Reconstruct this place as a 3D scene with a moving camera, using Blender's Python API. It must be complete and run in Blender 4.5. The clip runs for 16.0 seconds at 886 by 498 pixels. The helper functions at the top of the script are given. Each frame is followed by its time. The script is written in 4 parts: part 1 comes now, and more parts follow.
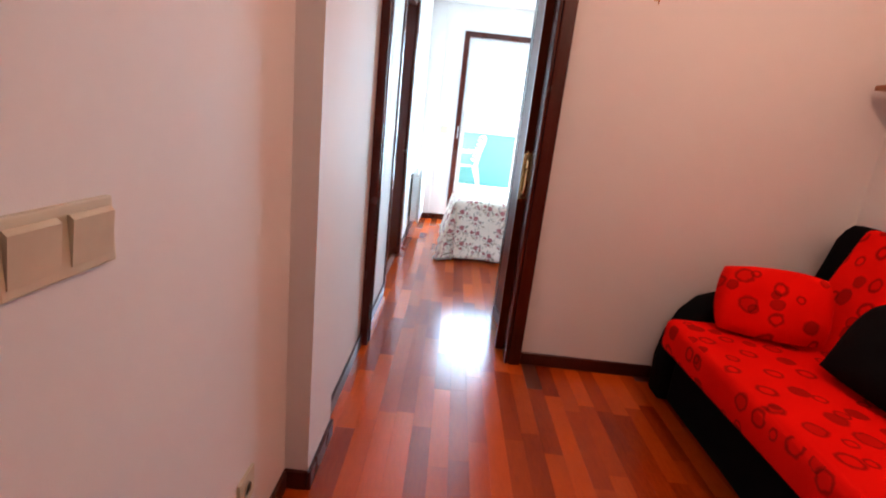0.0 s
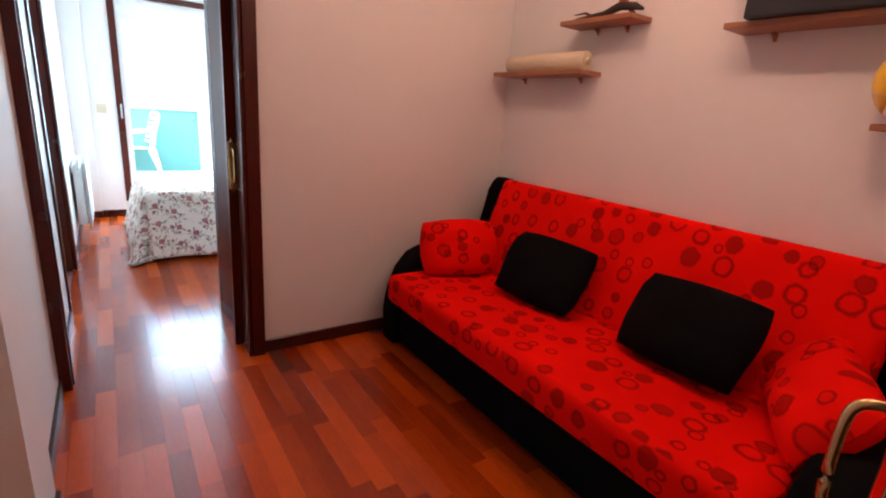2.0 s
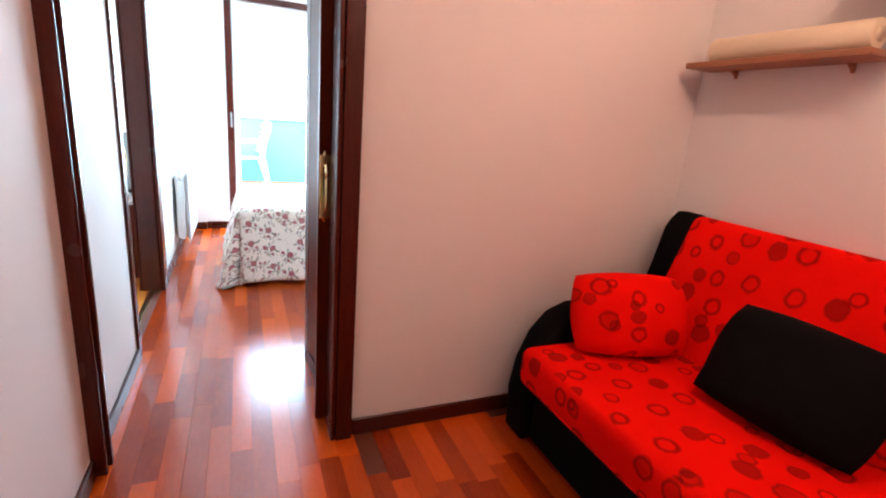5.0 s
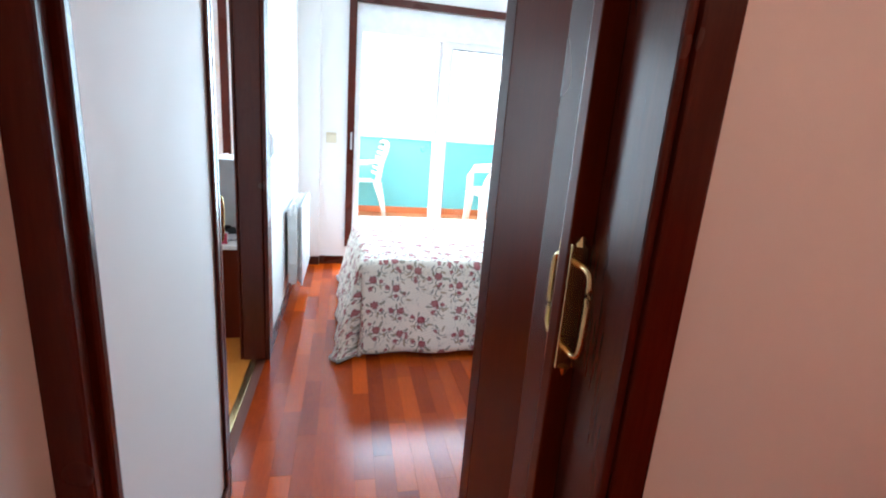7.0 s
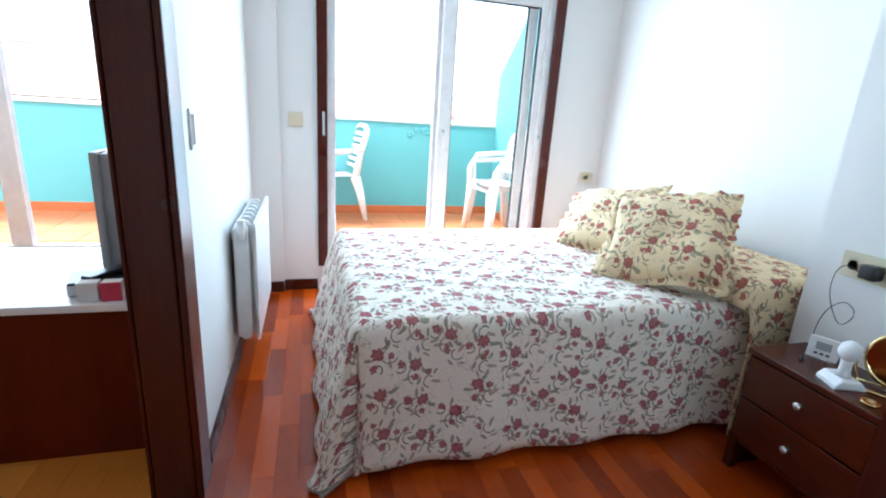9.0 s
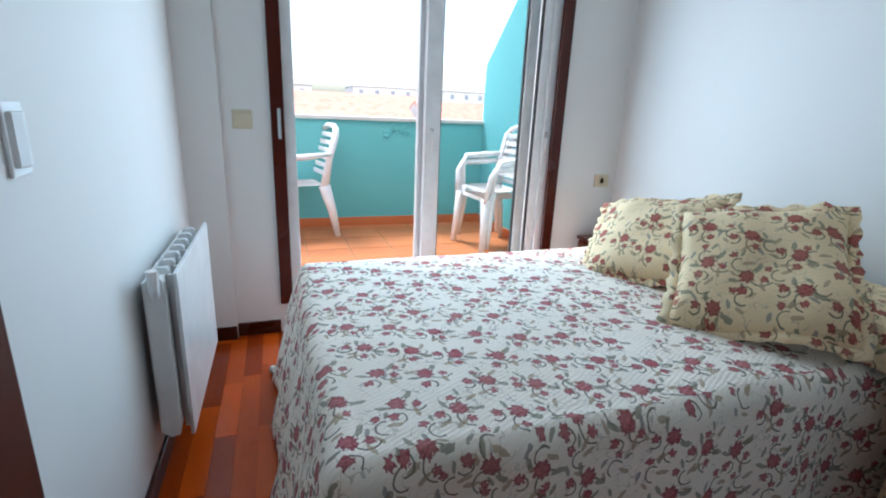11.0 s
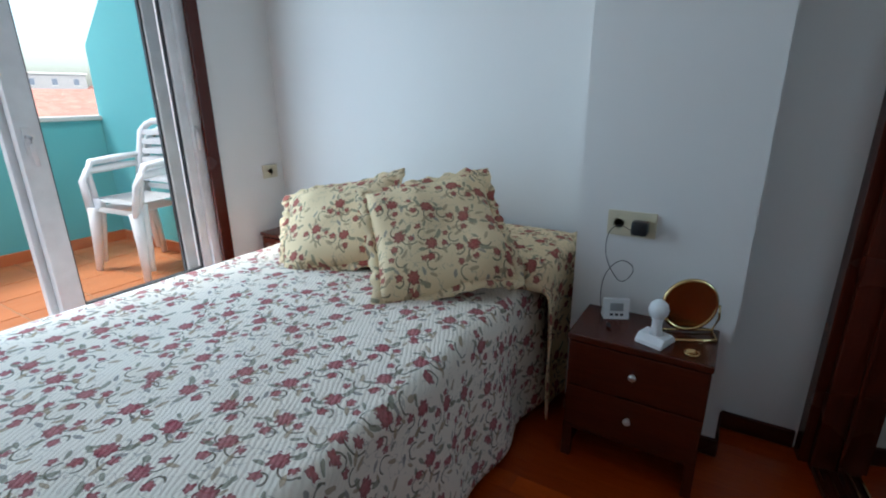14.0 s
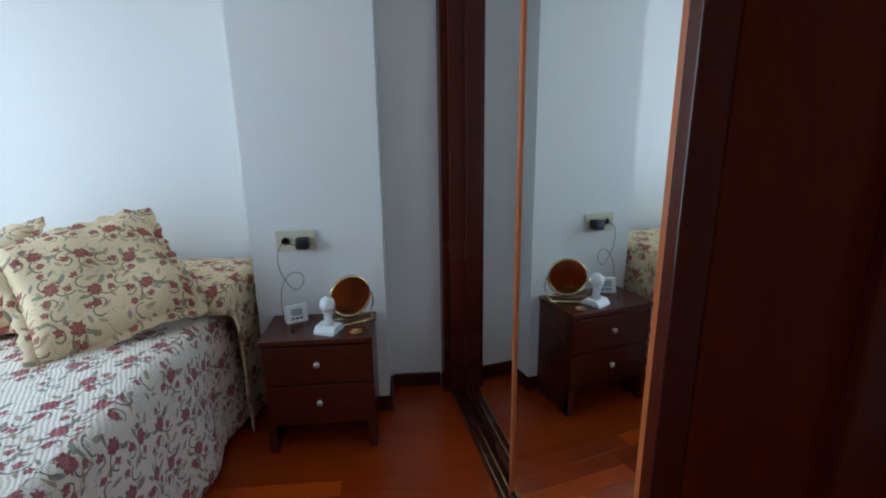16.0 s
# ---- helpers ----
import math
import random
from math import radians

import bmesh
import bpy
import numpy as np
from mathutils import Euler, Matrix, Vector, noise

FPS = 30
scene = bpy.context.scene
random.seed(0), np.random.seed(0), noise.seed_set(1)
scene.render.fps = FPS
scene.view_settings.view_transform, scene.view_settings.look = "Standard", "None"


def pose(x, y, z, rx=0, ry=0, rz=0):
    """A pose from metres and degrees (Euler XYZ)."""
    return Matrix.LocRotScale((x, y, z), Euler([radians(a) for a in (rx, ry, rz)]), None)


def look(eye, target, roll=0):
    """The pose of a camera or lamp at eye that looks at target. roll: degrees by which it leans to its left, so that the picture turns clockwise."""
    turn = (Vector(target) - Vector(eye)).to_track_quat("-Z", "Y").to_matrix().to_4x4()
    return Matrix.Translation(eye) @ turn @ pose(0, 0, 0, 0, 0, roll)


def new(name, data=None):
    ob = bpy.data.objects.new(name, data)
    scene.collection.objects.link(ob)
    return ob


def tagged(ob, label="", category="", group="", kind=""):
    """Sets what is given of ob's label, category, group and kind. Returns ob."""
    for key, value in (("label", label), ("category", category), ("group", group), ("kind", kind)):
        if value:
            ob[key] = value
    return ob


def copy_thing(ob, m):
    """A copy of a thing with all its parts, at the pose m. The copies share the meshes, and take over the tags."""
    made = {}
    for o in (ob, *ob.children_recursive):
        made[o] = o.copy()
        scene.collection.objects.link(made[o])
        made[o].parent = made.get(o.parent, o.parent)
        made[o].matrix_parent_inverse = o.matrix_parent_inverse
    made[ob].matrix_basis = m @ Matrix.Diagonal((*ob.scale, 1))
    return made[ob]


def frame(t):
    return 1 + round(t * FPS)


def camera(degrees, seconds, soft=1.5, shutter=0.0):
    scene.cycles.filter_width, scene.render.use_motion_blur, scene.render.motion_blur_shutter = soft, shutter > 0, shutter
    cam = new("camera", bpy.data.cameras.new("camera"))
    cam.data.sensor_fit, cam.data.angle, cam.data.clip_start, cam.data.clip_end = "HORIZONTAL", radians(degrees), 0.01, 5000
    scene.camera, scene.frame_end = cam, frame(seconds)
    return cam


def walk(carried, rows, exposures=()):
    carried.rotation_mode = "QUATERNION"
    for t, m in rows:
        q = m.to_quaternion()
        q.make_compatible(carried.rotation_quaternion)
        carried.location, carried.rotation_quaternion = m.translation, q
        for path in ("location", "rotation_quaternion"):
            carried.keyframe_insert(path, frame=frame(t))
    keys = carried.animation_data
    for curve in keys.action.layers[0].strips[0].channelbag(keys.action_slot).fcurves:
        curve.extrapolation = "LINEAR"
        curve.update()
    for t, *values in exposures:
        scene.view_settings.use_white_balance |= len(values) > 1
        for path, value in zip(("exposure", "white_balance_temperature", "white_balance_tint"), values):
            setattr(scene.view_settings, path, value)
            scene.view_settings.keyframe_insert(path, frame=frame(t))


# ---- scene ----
# PATH: seconds, eye, point looked at, roll
PATH = [
    (0, (-0.46, -2.399, 1.191), (-0.463, -0.466, 0.675), 6.3),
    (0.5, (-0.491, -2.371, 1.22), (-0.174, -0.462, 0.715), 5.4),
    (1, (-0.54, -2.369, 1.232), (0.106, -0.546, 0.722), 5.4),
    (1.5, (-0.607, -2.417, 1.259), (0.332, -0.729, 0.739), 5.1),
    (2, (-0.577, -2.472, 1.278), (0.533, -0.898, 0.738), 4.4),
    (2.5, (-0.477, -2.535, 1.302), (0.642, -0.979, 0.729), 3.4),
    (3, (-0.508, -2.496, 1.259), (0.611, -0.935, 0.704), 3.2),
    (5.5, (-0.343, -1.529, 1.228), (0.255, 0.316, 0.738), 4.3),
    (6, (-0.338, -1.336, 1.251), (0.095, 0.562, 0.792), 3.3),
    (6.5, (-0.374, -0.977, 1.242), (-0.012, 0.93, 0.763), 3.2),
    (7, (-0.489, -0.695, 1.255), (-0.083, 1.199, 0.755), 4.4),
    (7.5, (-0.553, -0.417, 1.237), (-0.09, 1.461, 0.728), 4.8),
    (8, (-0.56, -0.136, 1.227), (-0.069, 1.729, 0.699), 4.3),
    (8.5, (-0.562, 0.135, 1.212), (-0.042, 1.989, 0.671), 4.6),
    (9, (-0.528, 0.372, 1.178), (0.001, 2.222, 0.632), 3.7),
    (9.5, (-0.431, 0.541, 1.161), (0.074, 2.4, 0.622), 2.7),
    (12, (-0.503, 1.232, 1.157), (0.444, 2.891, 0.564), 3.1),
    (12.5, (-0.517, 1.272, 1.165), (0.653, 2.776, 0.557), 3.7),
    (13, (-0.517, 1.256, 1.189), (0.838, 2.593, 0.576), 3.5),
    (13.5, (-0.54, 1.213, 1.211), (0.973, 2.367, 0.597), 2.3),
    (14, (-0.466, 1.147, 1.197), (1.157, 2.145, 0.59), -0.6),
    (14.5, (-0.527, 1.095, 1.221), (1.241, 1.818, 0.629), -1.7),
    (15, (-0.647, 1.104, 1.274), (1.234, 1.435, 0.68), -0.9),
    (15.5, (-0.723, 1.132, 1.262), (1.202, 1.065, 0.723), 0.3),
    (16, (-0.728, 0.982, 1.221), (1.203, 0.828, 0.725), -0.8),
]
cam = camera(85.5, 16.0, soft=2.0)
walk(cam, [(t, look(e, p, r)) for t, e, p, r in PATH],
     exposures=[(0.0, 4.15), (1.0, 4.0), (2.0, 3.9), (3.0, 4.3), (5.5, 4.5), (6.5, 4.1), (7.5, 3.6), (8.5, 3.35), (9.5, 2.8), (12.0, 1.85), (13.0, 1.72), (14.0, 1.75), (15.0, 1.85), (16.0, 2.25)])

# ---- world and light ----
world = bpy.data.worlds.new("overcast_sky")
scene.world = world
world.use_nodes = True
wn = world.node_tree.nodes
sky = wn.new("ShaderNodeTexSky")
sky.sky_type = 'NISHITA'
sky.sun_disc = False
sky.sun_elevation, sky.sun_rotation = radians(50), radians(200)
sky.air_density, sky.dust_density, sky.ozone_density = 1.0, 4.0, 1.5
world.node_tree.links.new(sky.outputs[0], wn["Background"].inputs[0])
wn["Background"].inputs[1].default_value = 0.15


def lamp(name, kind, m, power, color, **values):
    data = bpy.data.lights.new(name, kind)
    data.energy, data.color = power, color
    for key, value in values.items():
        if key == "size": data.size = value
        if key == "size_y": data.shape, data.size_y = 'RECTANGLE', value
        if key == "angle": data.angle = value
        if key == "soft": data.shadow_soft_size = value
    ob = new(name, data)
    ob.matrix_world = m
    return ob


lamp("sun", 'SUN', look((0, 0, 0), (0.3, -0.5, -1.0)), 1.4, (1, 0.97, 0.93), angle=radians(20))
lamp("window_daylight", 'AREA', look((0.3, 3.452, 1.2), (0.3, 0, 0.95)), 8, (0.54, 0.78, 1.0), size=1.35, size_y=1.7)
lamp("study_daylight", 'AREA', look((-1.95, 3.42, 1.2), (-1.95, 0, 0.9)), 4, (0.65, 0.83, 1.0), size=1.2, size_y=1.6)
for lamp_y in (-1.10, -1.98):
    lamp("ceiling_bulb", 'POINT', pose(0.62, lamp_y, 2.30), 0.69, (1.0, 0.57, 0.43), soft=0.025)


# ---- helpers of the scene ----
def thing(name, label, category, group="", at=(0, 0, 0), rz=0):
    ob = new(name)
    ob.empty_display_size = 0.1
    ob.matrix_world = pose(*at, 0, 0, rz)
    return tagged(ob, label, category, group)


def part(name, bm, material, parent=None, label="", smooth=False):
    me = bpy.data.meshes.new(name)
    bmesh.ops.recalc_face_normals(bm, faces=bm.faces)
    if smooth:
        for f in bm.faces:
            f.smooth = True
    bm.to_mesh(me)
    bm.free()
    me.materials.append(material)
    ob = new(name, me)
    if parent:
        ob.parent = parent
    if label:
        ob["label"] = label
    return ob


def structure(name, bm, material, label, category):
    ob = part(name, bm, material)
    return tagged(ob, label, category, "", "structure")


def box(bm, x0, x1, y0, y1, z0, z1, bevel=0.0, seg=2):
    made = bmesh.ops.create_cube(bm, size=1, matrix=Matrix.Translation(((x0 + x1) / 2, (y0 + y1) / 2, (z0 + z1) / 2)) @ Matrix.Diagonal((x1 - x0, y1 - y0, z1 - z0, 1)))
    if bevel:
        edges = list({e for v in made["verts"] for e in v.link_edges})
        bmesh.ops.bevel(bm, geom=edges, offset=bevel, segments=seg, profile=0.6, affect='EDGES')
    return bm


def cube(*a, **k):
    return box(bmesh.new(), *a, **k)


def prism(bm, outline, axis, a, b, bevel=0.0, seg=2):
    """An outline in the two other axes, drawn out along axis from a to b."""
    def place(p, q, s):
        return {"x": (s, p, q), "y": (p, s, q), "z": (p, q, s)}[axis]
    lo = [bm.verts.new(place(p, q, a)) for p, q in outline]
    hi = [bm.verts.new(place(p, q, b)) for p, q in outline]
    n = len(outline)
    faces = [bm.faces.new(lo), bm.faces.new(hi[::-1])]
    faces += [bm.faces.new((lo[i], hi[i], hi[(i + 1) % n], lo[(i + 1) % n])) for i in range(n)]
    if bevel:
        edges = list({e for f in faces[:2] for e in f.edges})
        bmesh.ops.bevel(bm, geom=edges, offset=bevel, segments=seg, profile=0.6, affect='EDGES')
    return bm


def tube(bm, points, radius, sides=8, closed=False, flat=1.0):
    """A round bar along points; radius may be one number or one for each point."""
    pts = [Vector(p) for p in points]
    n = len(pts)
    rad = radius if isinstance(radius, (list, tuple)) else [radius] * n
    rings = []
    for i, p in enumerate(pts):
        a = pts[(i - 1) % n] if closed or i > 0 else p
        b = pts[(i + 1) % n] if closed or i < n - 1 else p
        way = (b - a).normalized()
        side = way.cross(Vector((0, 0, 1)))
        if side.length < 0.05:
            side = way.cross(Vector((0, 1, 0)))
        side.normalize()
        up = side.cross(way)
        rings.append([bm.verts.new(p + rad[i] * (math.cos(w) * side + flat * math.sin(w) * up)) for w in [2 * math.pi * k / sides for k in range(sides)]])
    for i in range(n if closed else n - 1):
        r, s = rings[i], rings[(i + 1) % n]
        for k in range(sides):
            bm.faces.new((r[k], r[(k + 1) % sides], s[(k + 1) % sides], s[k]))
    if not closed:
        bm.faces.new(rings[0][::-1])
        bm.faces.new(rings[-1])
    return bm


def lathe(bm, profile, at=(0, 0, 0), sides=24):
    """A profile of (radius, z) turned round z."""
    rings = [[bm.verts.new((at[0] + r * math.cos(2 * math.pi * k / sides), at[1] + r * math.sin(2 * math.pi * k / sides), at[2] + z)) for k in range(sides)] for r, z in profile]
    for r, s in zip(rings, rings[1:]):
        for k in range(sides):
            bm.faces.new((r[k], r[(k + 1) % sides], s[(k + 1) % sides], s[k]))
    bm.faces.new(rings[0][::-1])
    bm.faces.new(rings[-1])
    return bm


def smooth_line(points, times=3):
    """Rounds off the corners of a line."""
    pts = [Vector(p) for p in points]
    for _ in range(times):
        out = [pts[0]]
        for a, b in zip(pts, pts[1:]):
            out += [a.lerp(b, 0.25), a.lerp(b, 0.75)]
        pts = out + [pts[-1]]
    return pts


def arc(cx, cy, r, a0, a1, n):
    return [(cx + r * math.cos(radians(a0 + (a1 - a0) * i / n)), cy + r * math.sin(radians(a0 + (a1 - a0) * i / n))) for i in range(n + 1)]


def box_uv(ob):
    """UVs in metres, laid on along each face's main direction."""
    me = ob.data
    uv = me.uv_layers.new(name="metres")
    for p in me.polygons:
        n = p.normal
        k = max(range(3), key=lambda i: abs(n[i]))
        for li in p.loop_indices:
            c = me.vertices[me.loops[li].vertex_index].co
            uv.data[li].uv = (c.y, c.z) if k == 0 else (c.x, c.z) if k == 1 else (c.y, c.x)
    return ob


# ---- materials ----
class Nodes:
    def __init__(self, name):
        self.mat = bpy.data.materials.new(name)
        self.mat.use_nodes = True
        self.tree = self.mat.node_tree
        self.bsdf = self.tree.nodes["Principled BSDF"]

    def node(self, kind, **values):
        n = self.tree.nodes.new(kind)
        for key, value in values.items():
            if key == "op": n.operation = value
            elif key == "blend": n.blend_type = value
            elif key == "feature": n.feature = value
            elif key == "dims": n.voronoi_dimensions = value
            elif key == "bands": n.bands_direction = value
            elif key == "kind": n.wave_type = value
            elif key == "clamp": n.use_clamp = value
            elif key == "data": n.data_type = value
        return n

    def put(self, socket, value):
        if isinstance(value, bpy.types.NodeSocket):
            self.tree.links.new(value, socket)
        else:
            socket.default_value = value

    def math(self, op, a, b=0.0, clamp=False):
        n = self.node("ShaderNodeMath", op=op, clamp=clamp)
        self.put(n.inputs[0], a)
        self.put(n.inputs[1], b)
        return n.outputs[0]

    def mix(self, fac, a, b, blend='MIX'):
        n = self.node("ShaderNodeMix", data='RGBA')
        n.blend_type = blend
        self.put(n.inputs[0], fac)
        self.put(n.inputs[6], a if isinstance(a, bpy.types.NodeSocket) else (*a, 1))
        self.put(n.inputs[7], b if isinstance(b, bpy.types.NodeSocket) else (*b, 1))
        return n.outputs[2]

    def coords(self, kind="Object", scale=(1, 1, 1), turn=(0, 0, 0)):
        c = self.node("ShaderNodeTexCoord")
        m = self.node("ShaderNodeMapping")
        self.put(m.inputs[0], c.outputs[kind])
        m.inputs["Scale"].default_value = scale
        m.inputs["Rotation"].default_value = [radians(a) for a in turn]
        return m.outputs[0]

    def noise(self, where, scale, detail=4.0, rough=0.55, out=0):
        n = self.node("ShaderNodeTexNoise")
        self.put(n.inputs["Vector"], where)
        n.inputs["Scale"].default_value, n.inputs["Detail"].default_value, n.inputs["Roughness"].default_value = scale, detail, rough
        return n.outputs[out]

    def ramp(self, value, a, b, lo=0.0, hi=1.0):
        n = self.node("ShaderNodeMapRange")
        self.put(n.inputs[0], value)
        for i, v in enumerate((a, b, lo, hi)):
            n.inputs[i + 1].default_value = v
        return n.outputs[0]

    def bump(self, height, strength, distance):
        n = self.node("ShaderNodeBump")
        self.put(n.inputs["Height"], height)
        n.inputs["Strength"].default_value, n.inputs["Distance"].default_value = strength, distance
        self.put(self.bsdf.inputs["Normal"], n.outputs[0])

    def done(self, color, rough=0.5, metal=0.0, spec=0.5, **more):
        self.put(self.bsdf.inputs["Base Color"], color if isinstance(color, bpy.types.NodeSocket) else (*color, 1))
        self.put(self.bsdf.inputs["Roughness"], rough)
        self.bsdf.inputs["Metallic"].default_value = metal
        self.bsdf.inputs["Specular IOR Level"].default_value = spec
        return self.mat


def paint(name, color, rough=0.7, grain=260, spread=0.05, relief=0.12):
    n = Nodes(name)
    w = n.coords()
    blot = n.ramp(n.noise(w, 1.3, 3), 0.3, 0.7, -spread, spread)
    fine = n.noise(w, grain, 3)
    col = n.mix(n.math('ADD', blot, 0.5), [c * (1 - 2 * spread) for c in color], [min(1, c * (1 + 2 * spread)) for c in color])
    n.bump(fine, relief, 0.002)
    return n.done(col, n.ramp(n.noise(w, 9, 4), 0.3, 0.7, rough - 0.06, rough + 0.06))


def wood(name, dark, light, rough=0.3, axis=(9, 9, 0.7), each=0.0, spec=0.5):
    """Grain runs along the axis with the small scale; each: how far single pieces differ."""
    n = Nodes(name)
    w = n.coords("Object", axis)
    info = n.node("ShaderNodeObjectInfo")
    if each:
        v = n.node("ShaderNodeVectorMath", op='ADD')
        n.put(v.inputs[0], w)
        shift = n.node("ShaderNodeCombineXYZ")
        n.put(shift.inputs[0], n.math('MULTIPLY', info.outputs["Random"], 37.0))
        n.put(shift.inputs[1], n.math('MULTIPLY', info.outputs["Random"], 91.0))
        n.put(v.inputs[1], shift.outputs[0])
        w = v.outputs[0]
    big = n.noise(w, 1.1, 5, 0.6)
    fine = n.noise(w, 14, 6, 0.7)
    mixf = n.math('ADD', n.ramp(big, 0.25, 0.75, 0.1, 0.6), n.ramp(fine, 0.2, 0.8, -0.2, 0.4))
    if each:
        mixf = n.math('ADD', n.math('MULTIPLY', mixf, 1 - each), n.math('MULTIPLY', info.outputs["Random"], each), True)
    col = n.mix(mixf, dark, light)
    return n.done(col, n.ramp(n.noise(n.coords(), 2.5, 2), 0.0, 1.0, max(0.02, rough - 0.05), rough + 0.05), spec=spec)


def plastic(name, color, rough=0.35, metal=0.0, spread=0.06, spec=0.5):
    n = Nodes(name)
    w = n.coords()
    f = n.ramp(n.noise(w, 14, 5), 0.3, 0.7, 0, 1)
    col = n.mix(f, [c * (1 - spread) for c in color], [min(1, c * (1 + spread)) for c in color])
    n.bump(n.noise(w, 60, 2), 0.02, 0.001)
    return n.done(col, n.ramp(n.noise(w, 8, 3), 0.0, 1.0, rough * 0.8, rough * 1.2), metal, spec)


def floral(name, base, quilting, dark, light):
    """Cream cotton printed with sprigs: crimson blossoms, curled stems and leaves; UVs are metres."""
    n = Nodes(name)
    uv = n.coords("UV")
    wob = n.node("ShaderNodeVectorMath", op='SCALE')
    n.put(wob.inputs[0], n.noise(uv, 38, 3, 0.5, 1))
    wob.inputs["Scale"].default_value = 0.009
    bent = n.node("ShaderNodeVectorMath", op='ADD')
    n.put(bent.inputs[0], uv)
    n.put(bent.inputs[1], wob.outputs[0])
    fray = n.ramp(n.noise(uv, 150, 2), 0.3, 0.7, -0.0035, 0.0035)
    tone = n.noise(uv, 190, 2)
    state = {"color": base}

    def split(vector):
        sep = n.node("ShaderNodeSeparateXYZ")
        n.put(sep.inputs[0], vector)
        return sep.outputs[0], sep.outputs[1]

    def length(x, y):
        return n.math('SQRT', n.math('ADD', n.math('MULTIPLY', x, x), n.math('MULTIPLY', y, y)))

    def lay(mask, color, strength):
        state["color"] = n.mix(n.math('MULTIPLY', mask, strength), state["color"], color)

    def sprigs(cell, shift, share, pieces):
        """One sprig in each cell of a grid, turned and shifted by chance; pieces draw in the sprig's own metres."""
        m = n.node("ShaderNodeMapping")
        n.put(m.inputs[0], bent.outputs[0])
        m.inputs["Location"].default_value = (shift, shift * 0.6, 0)
        m.inputs["Rotation"].default_value = (0, 0, 0.35)
        x, y = split(m.outputs[0])
        u, v = n.math('DIVIDE', x, cell), n.math('DIVIDE', y, cell)
        row = n.math('FLOOR', v)
        u = n.math('ADD', u, n.math('MULTIPLY', row, 0.5))
        col = n.math('FLOOR', u)
        key = n.node("ShaderNodeCombineXYZ")
        n.put(key.inputs[0], col)
        n.put(key.inputs[1], row)
        key.inputs[2].default_value = shift
        chance = n.node("ShaderNodeTexWhiteNoise")
        n.put(chance.inputs["Vector"], key.outputs[0])
        pick = n.node("ShaderNodeSeparateColor")
        n.put(pick.inputs[0], chance.outputs["Color"])
        px = n.math('MULTIPLY', n.math('SUBTRACT', n.math('SUBTRACT', u, col), n.ramp(pick.outputs[0], 0, 1, 0.42, 0.58)), cell)
        py = n.math('MULTIPLY', n.math('SUBTRACT', n.math('SUBTRACT', v, row), n.ramp(pick.outputs[1], 0, 1, 0.42, 0.58)), cell)
        turn = n.ramp(pick.outputs[2], 0, 1, -0.9, 0.9)
        ca, sa = n.math('COSINE', turn), n.math('SINE', turn)
        a = n.math('SUBTRACT', n.math('MULTIPLY', px, ca), n.math('MULTIPLY', py, sa))
        b = n.math('ADD', n.math('MULTIPLY', px, sa), n.math('MULTIPLY', py, ca))
        there = n.math('LESS_THAN', chance.outputs["Value"], share)
        for draw, *values in pieces:
            draw(a, b, there, *values)

    def blossom(a, b, there, x, y, r, petals):
        dx, dy = n.math('SUBTRACT', a, x), n.math('SUBTRACT', b, y)
        d = length(dx, dy)
        lobes = n.math('COSINE', n.math('MULTIPLY', n.math('ARCTAN2', dy, dx), petals))
        rim = n.math('ADD', n.math('MULTIPLY', lobes, 0.11 * r), n.math('ADD', r * 0.90, n.math('MULTIPLY', fray, 1.3)))
        mask = n.math('MULTIPLY', n.math('LESS_THAN', d, rim), there)
        folds = n.math('SINE', n.math('MULTIPLY', d, 5.2 / r))
        shade = n.math('ADD', n.math('MULTIPLY', folds, 0.28), n.ramp(tone, 0.3, 0.7, 0.05, 0.95), True)
        lay(mask, n.mix(shade, dark, light), 0.92)

    def stem(a, b, there, x, y, r, side):
        dx, dy = n.math('SUBTRACT', a, x), n.math('SUBTRACT', b, y)
        ring = n.math('COMPARE', length(dx, dy), r)
        ring.node.inputs[2].default_value = 0.0021
        half = n.math('GREATER_THAN', n.math('MULTIPLY', n.math('ADD', dx, n.math('MULTIPLY', dy, 0.4)), side), -0.25 * r)
        lay(n.math('MULTIPLY', n.math('MULTIPLY', ring, half), there), (0.15, 0.12, 0.08), 0.9)

    def leaf_print(a, b, there, x, y, long, angle, color):
        dx, dy = n.math('SUBTRACT', a, x), n.math('SUBTRACT', b, y)
        c, k = math.cos(radians(angle)), math.sin(radians(angle))
        p = n.math('ADD', n.math('MULTIPLY', dx, c), n.math('MULTIPLY', dy, k))
        q = n.math('SUBTRACT', n.math('MULTIPLY', dy, c), n.math('MULTIPLY', dx, k))
        d = length(n.math('DIVIDE', p, long), n.math('DIVIDE', q, long * 0.36))
        mask = n.math('LESS_THAN', n.math('ADD', d, n.math('MULTIPLY', fray, 60.0)), 1.0)
        lay(n.math('MULTIPLY', mask, there), color, 0.78)

    green, tan, grey = (0.20, 0.19, 0.13), (0.40, 0.27, 0.16), (0.24, 0.21, 0.20)
    # fine grey twigs under the sprigs
    twig = n.node("ShaderNodeTexNoise")
    n.put(twig.inputs["Vector"], uv)
    twig.inputs["Scale"].default_value, twig.inputs["Detail"].default_value = 26, 1.5
    line = n.math('COMPARE', twig.outputs[0], 0.5)
    line.node.inputs[2].default_value = 0.010
    some = n.math('GREATER_THAN', n.noise(n.coords("UV", (1, 1, 1), (0, 0, 30)), 9, 2), 0.48)
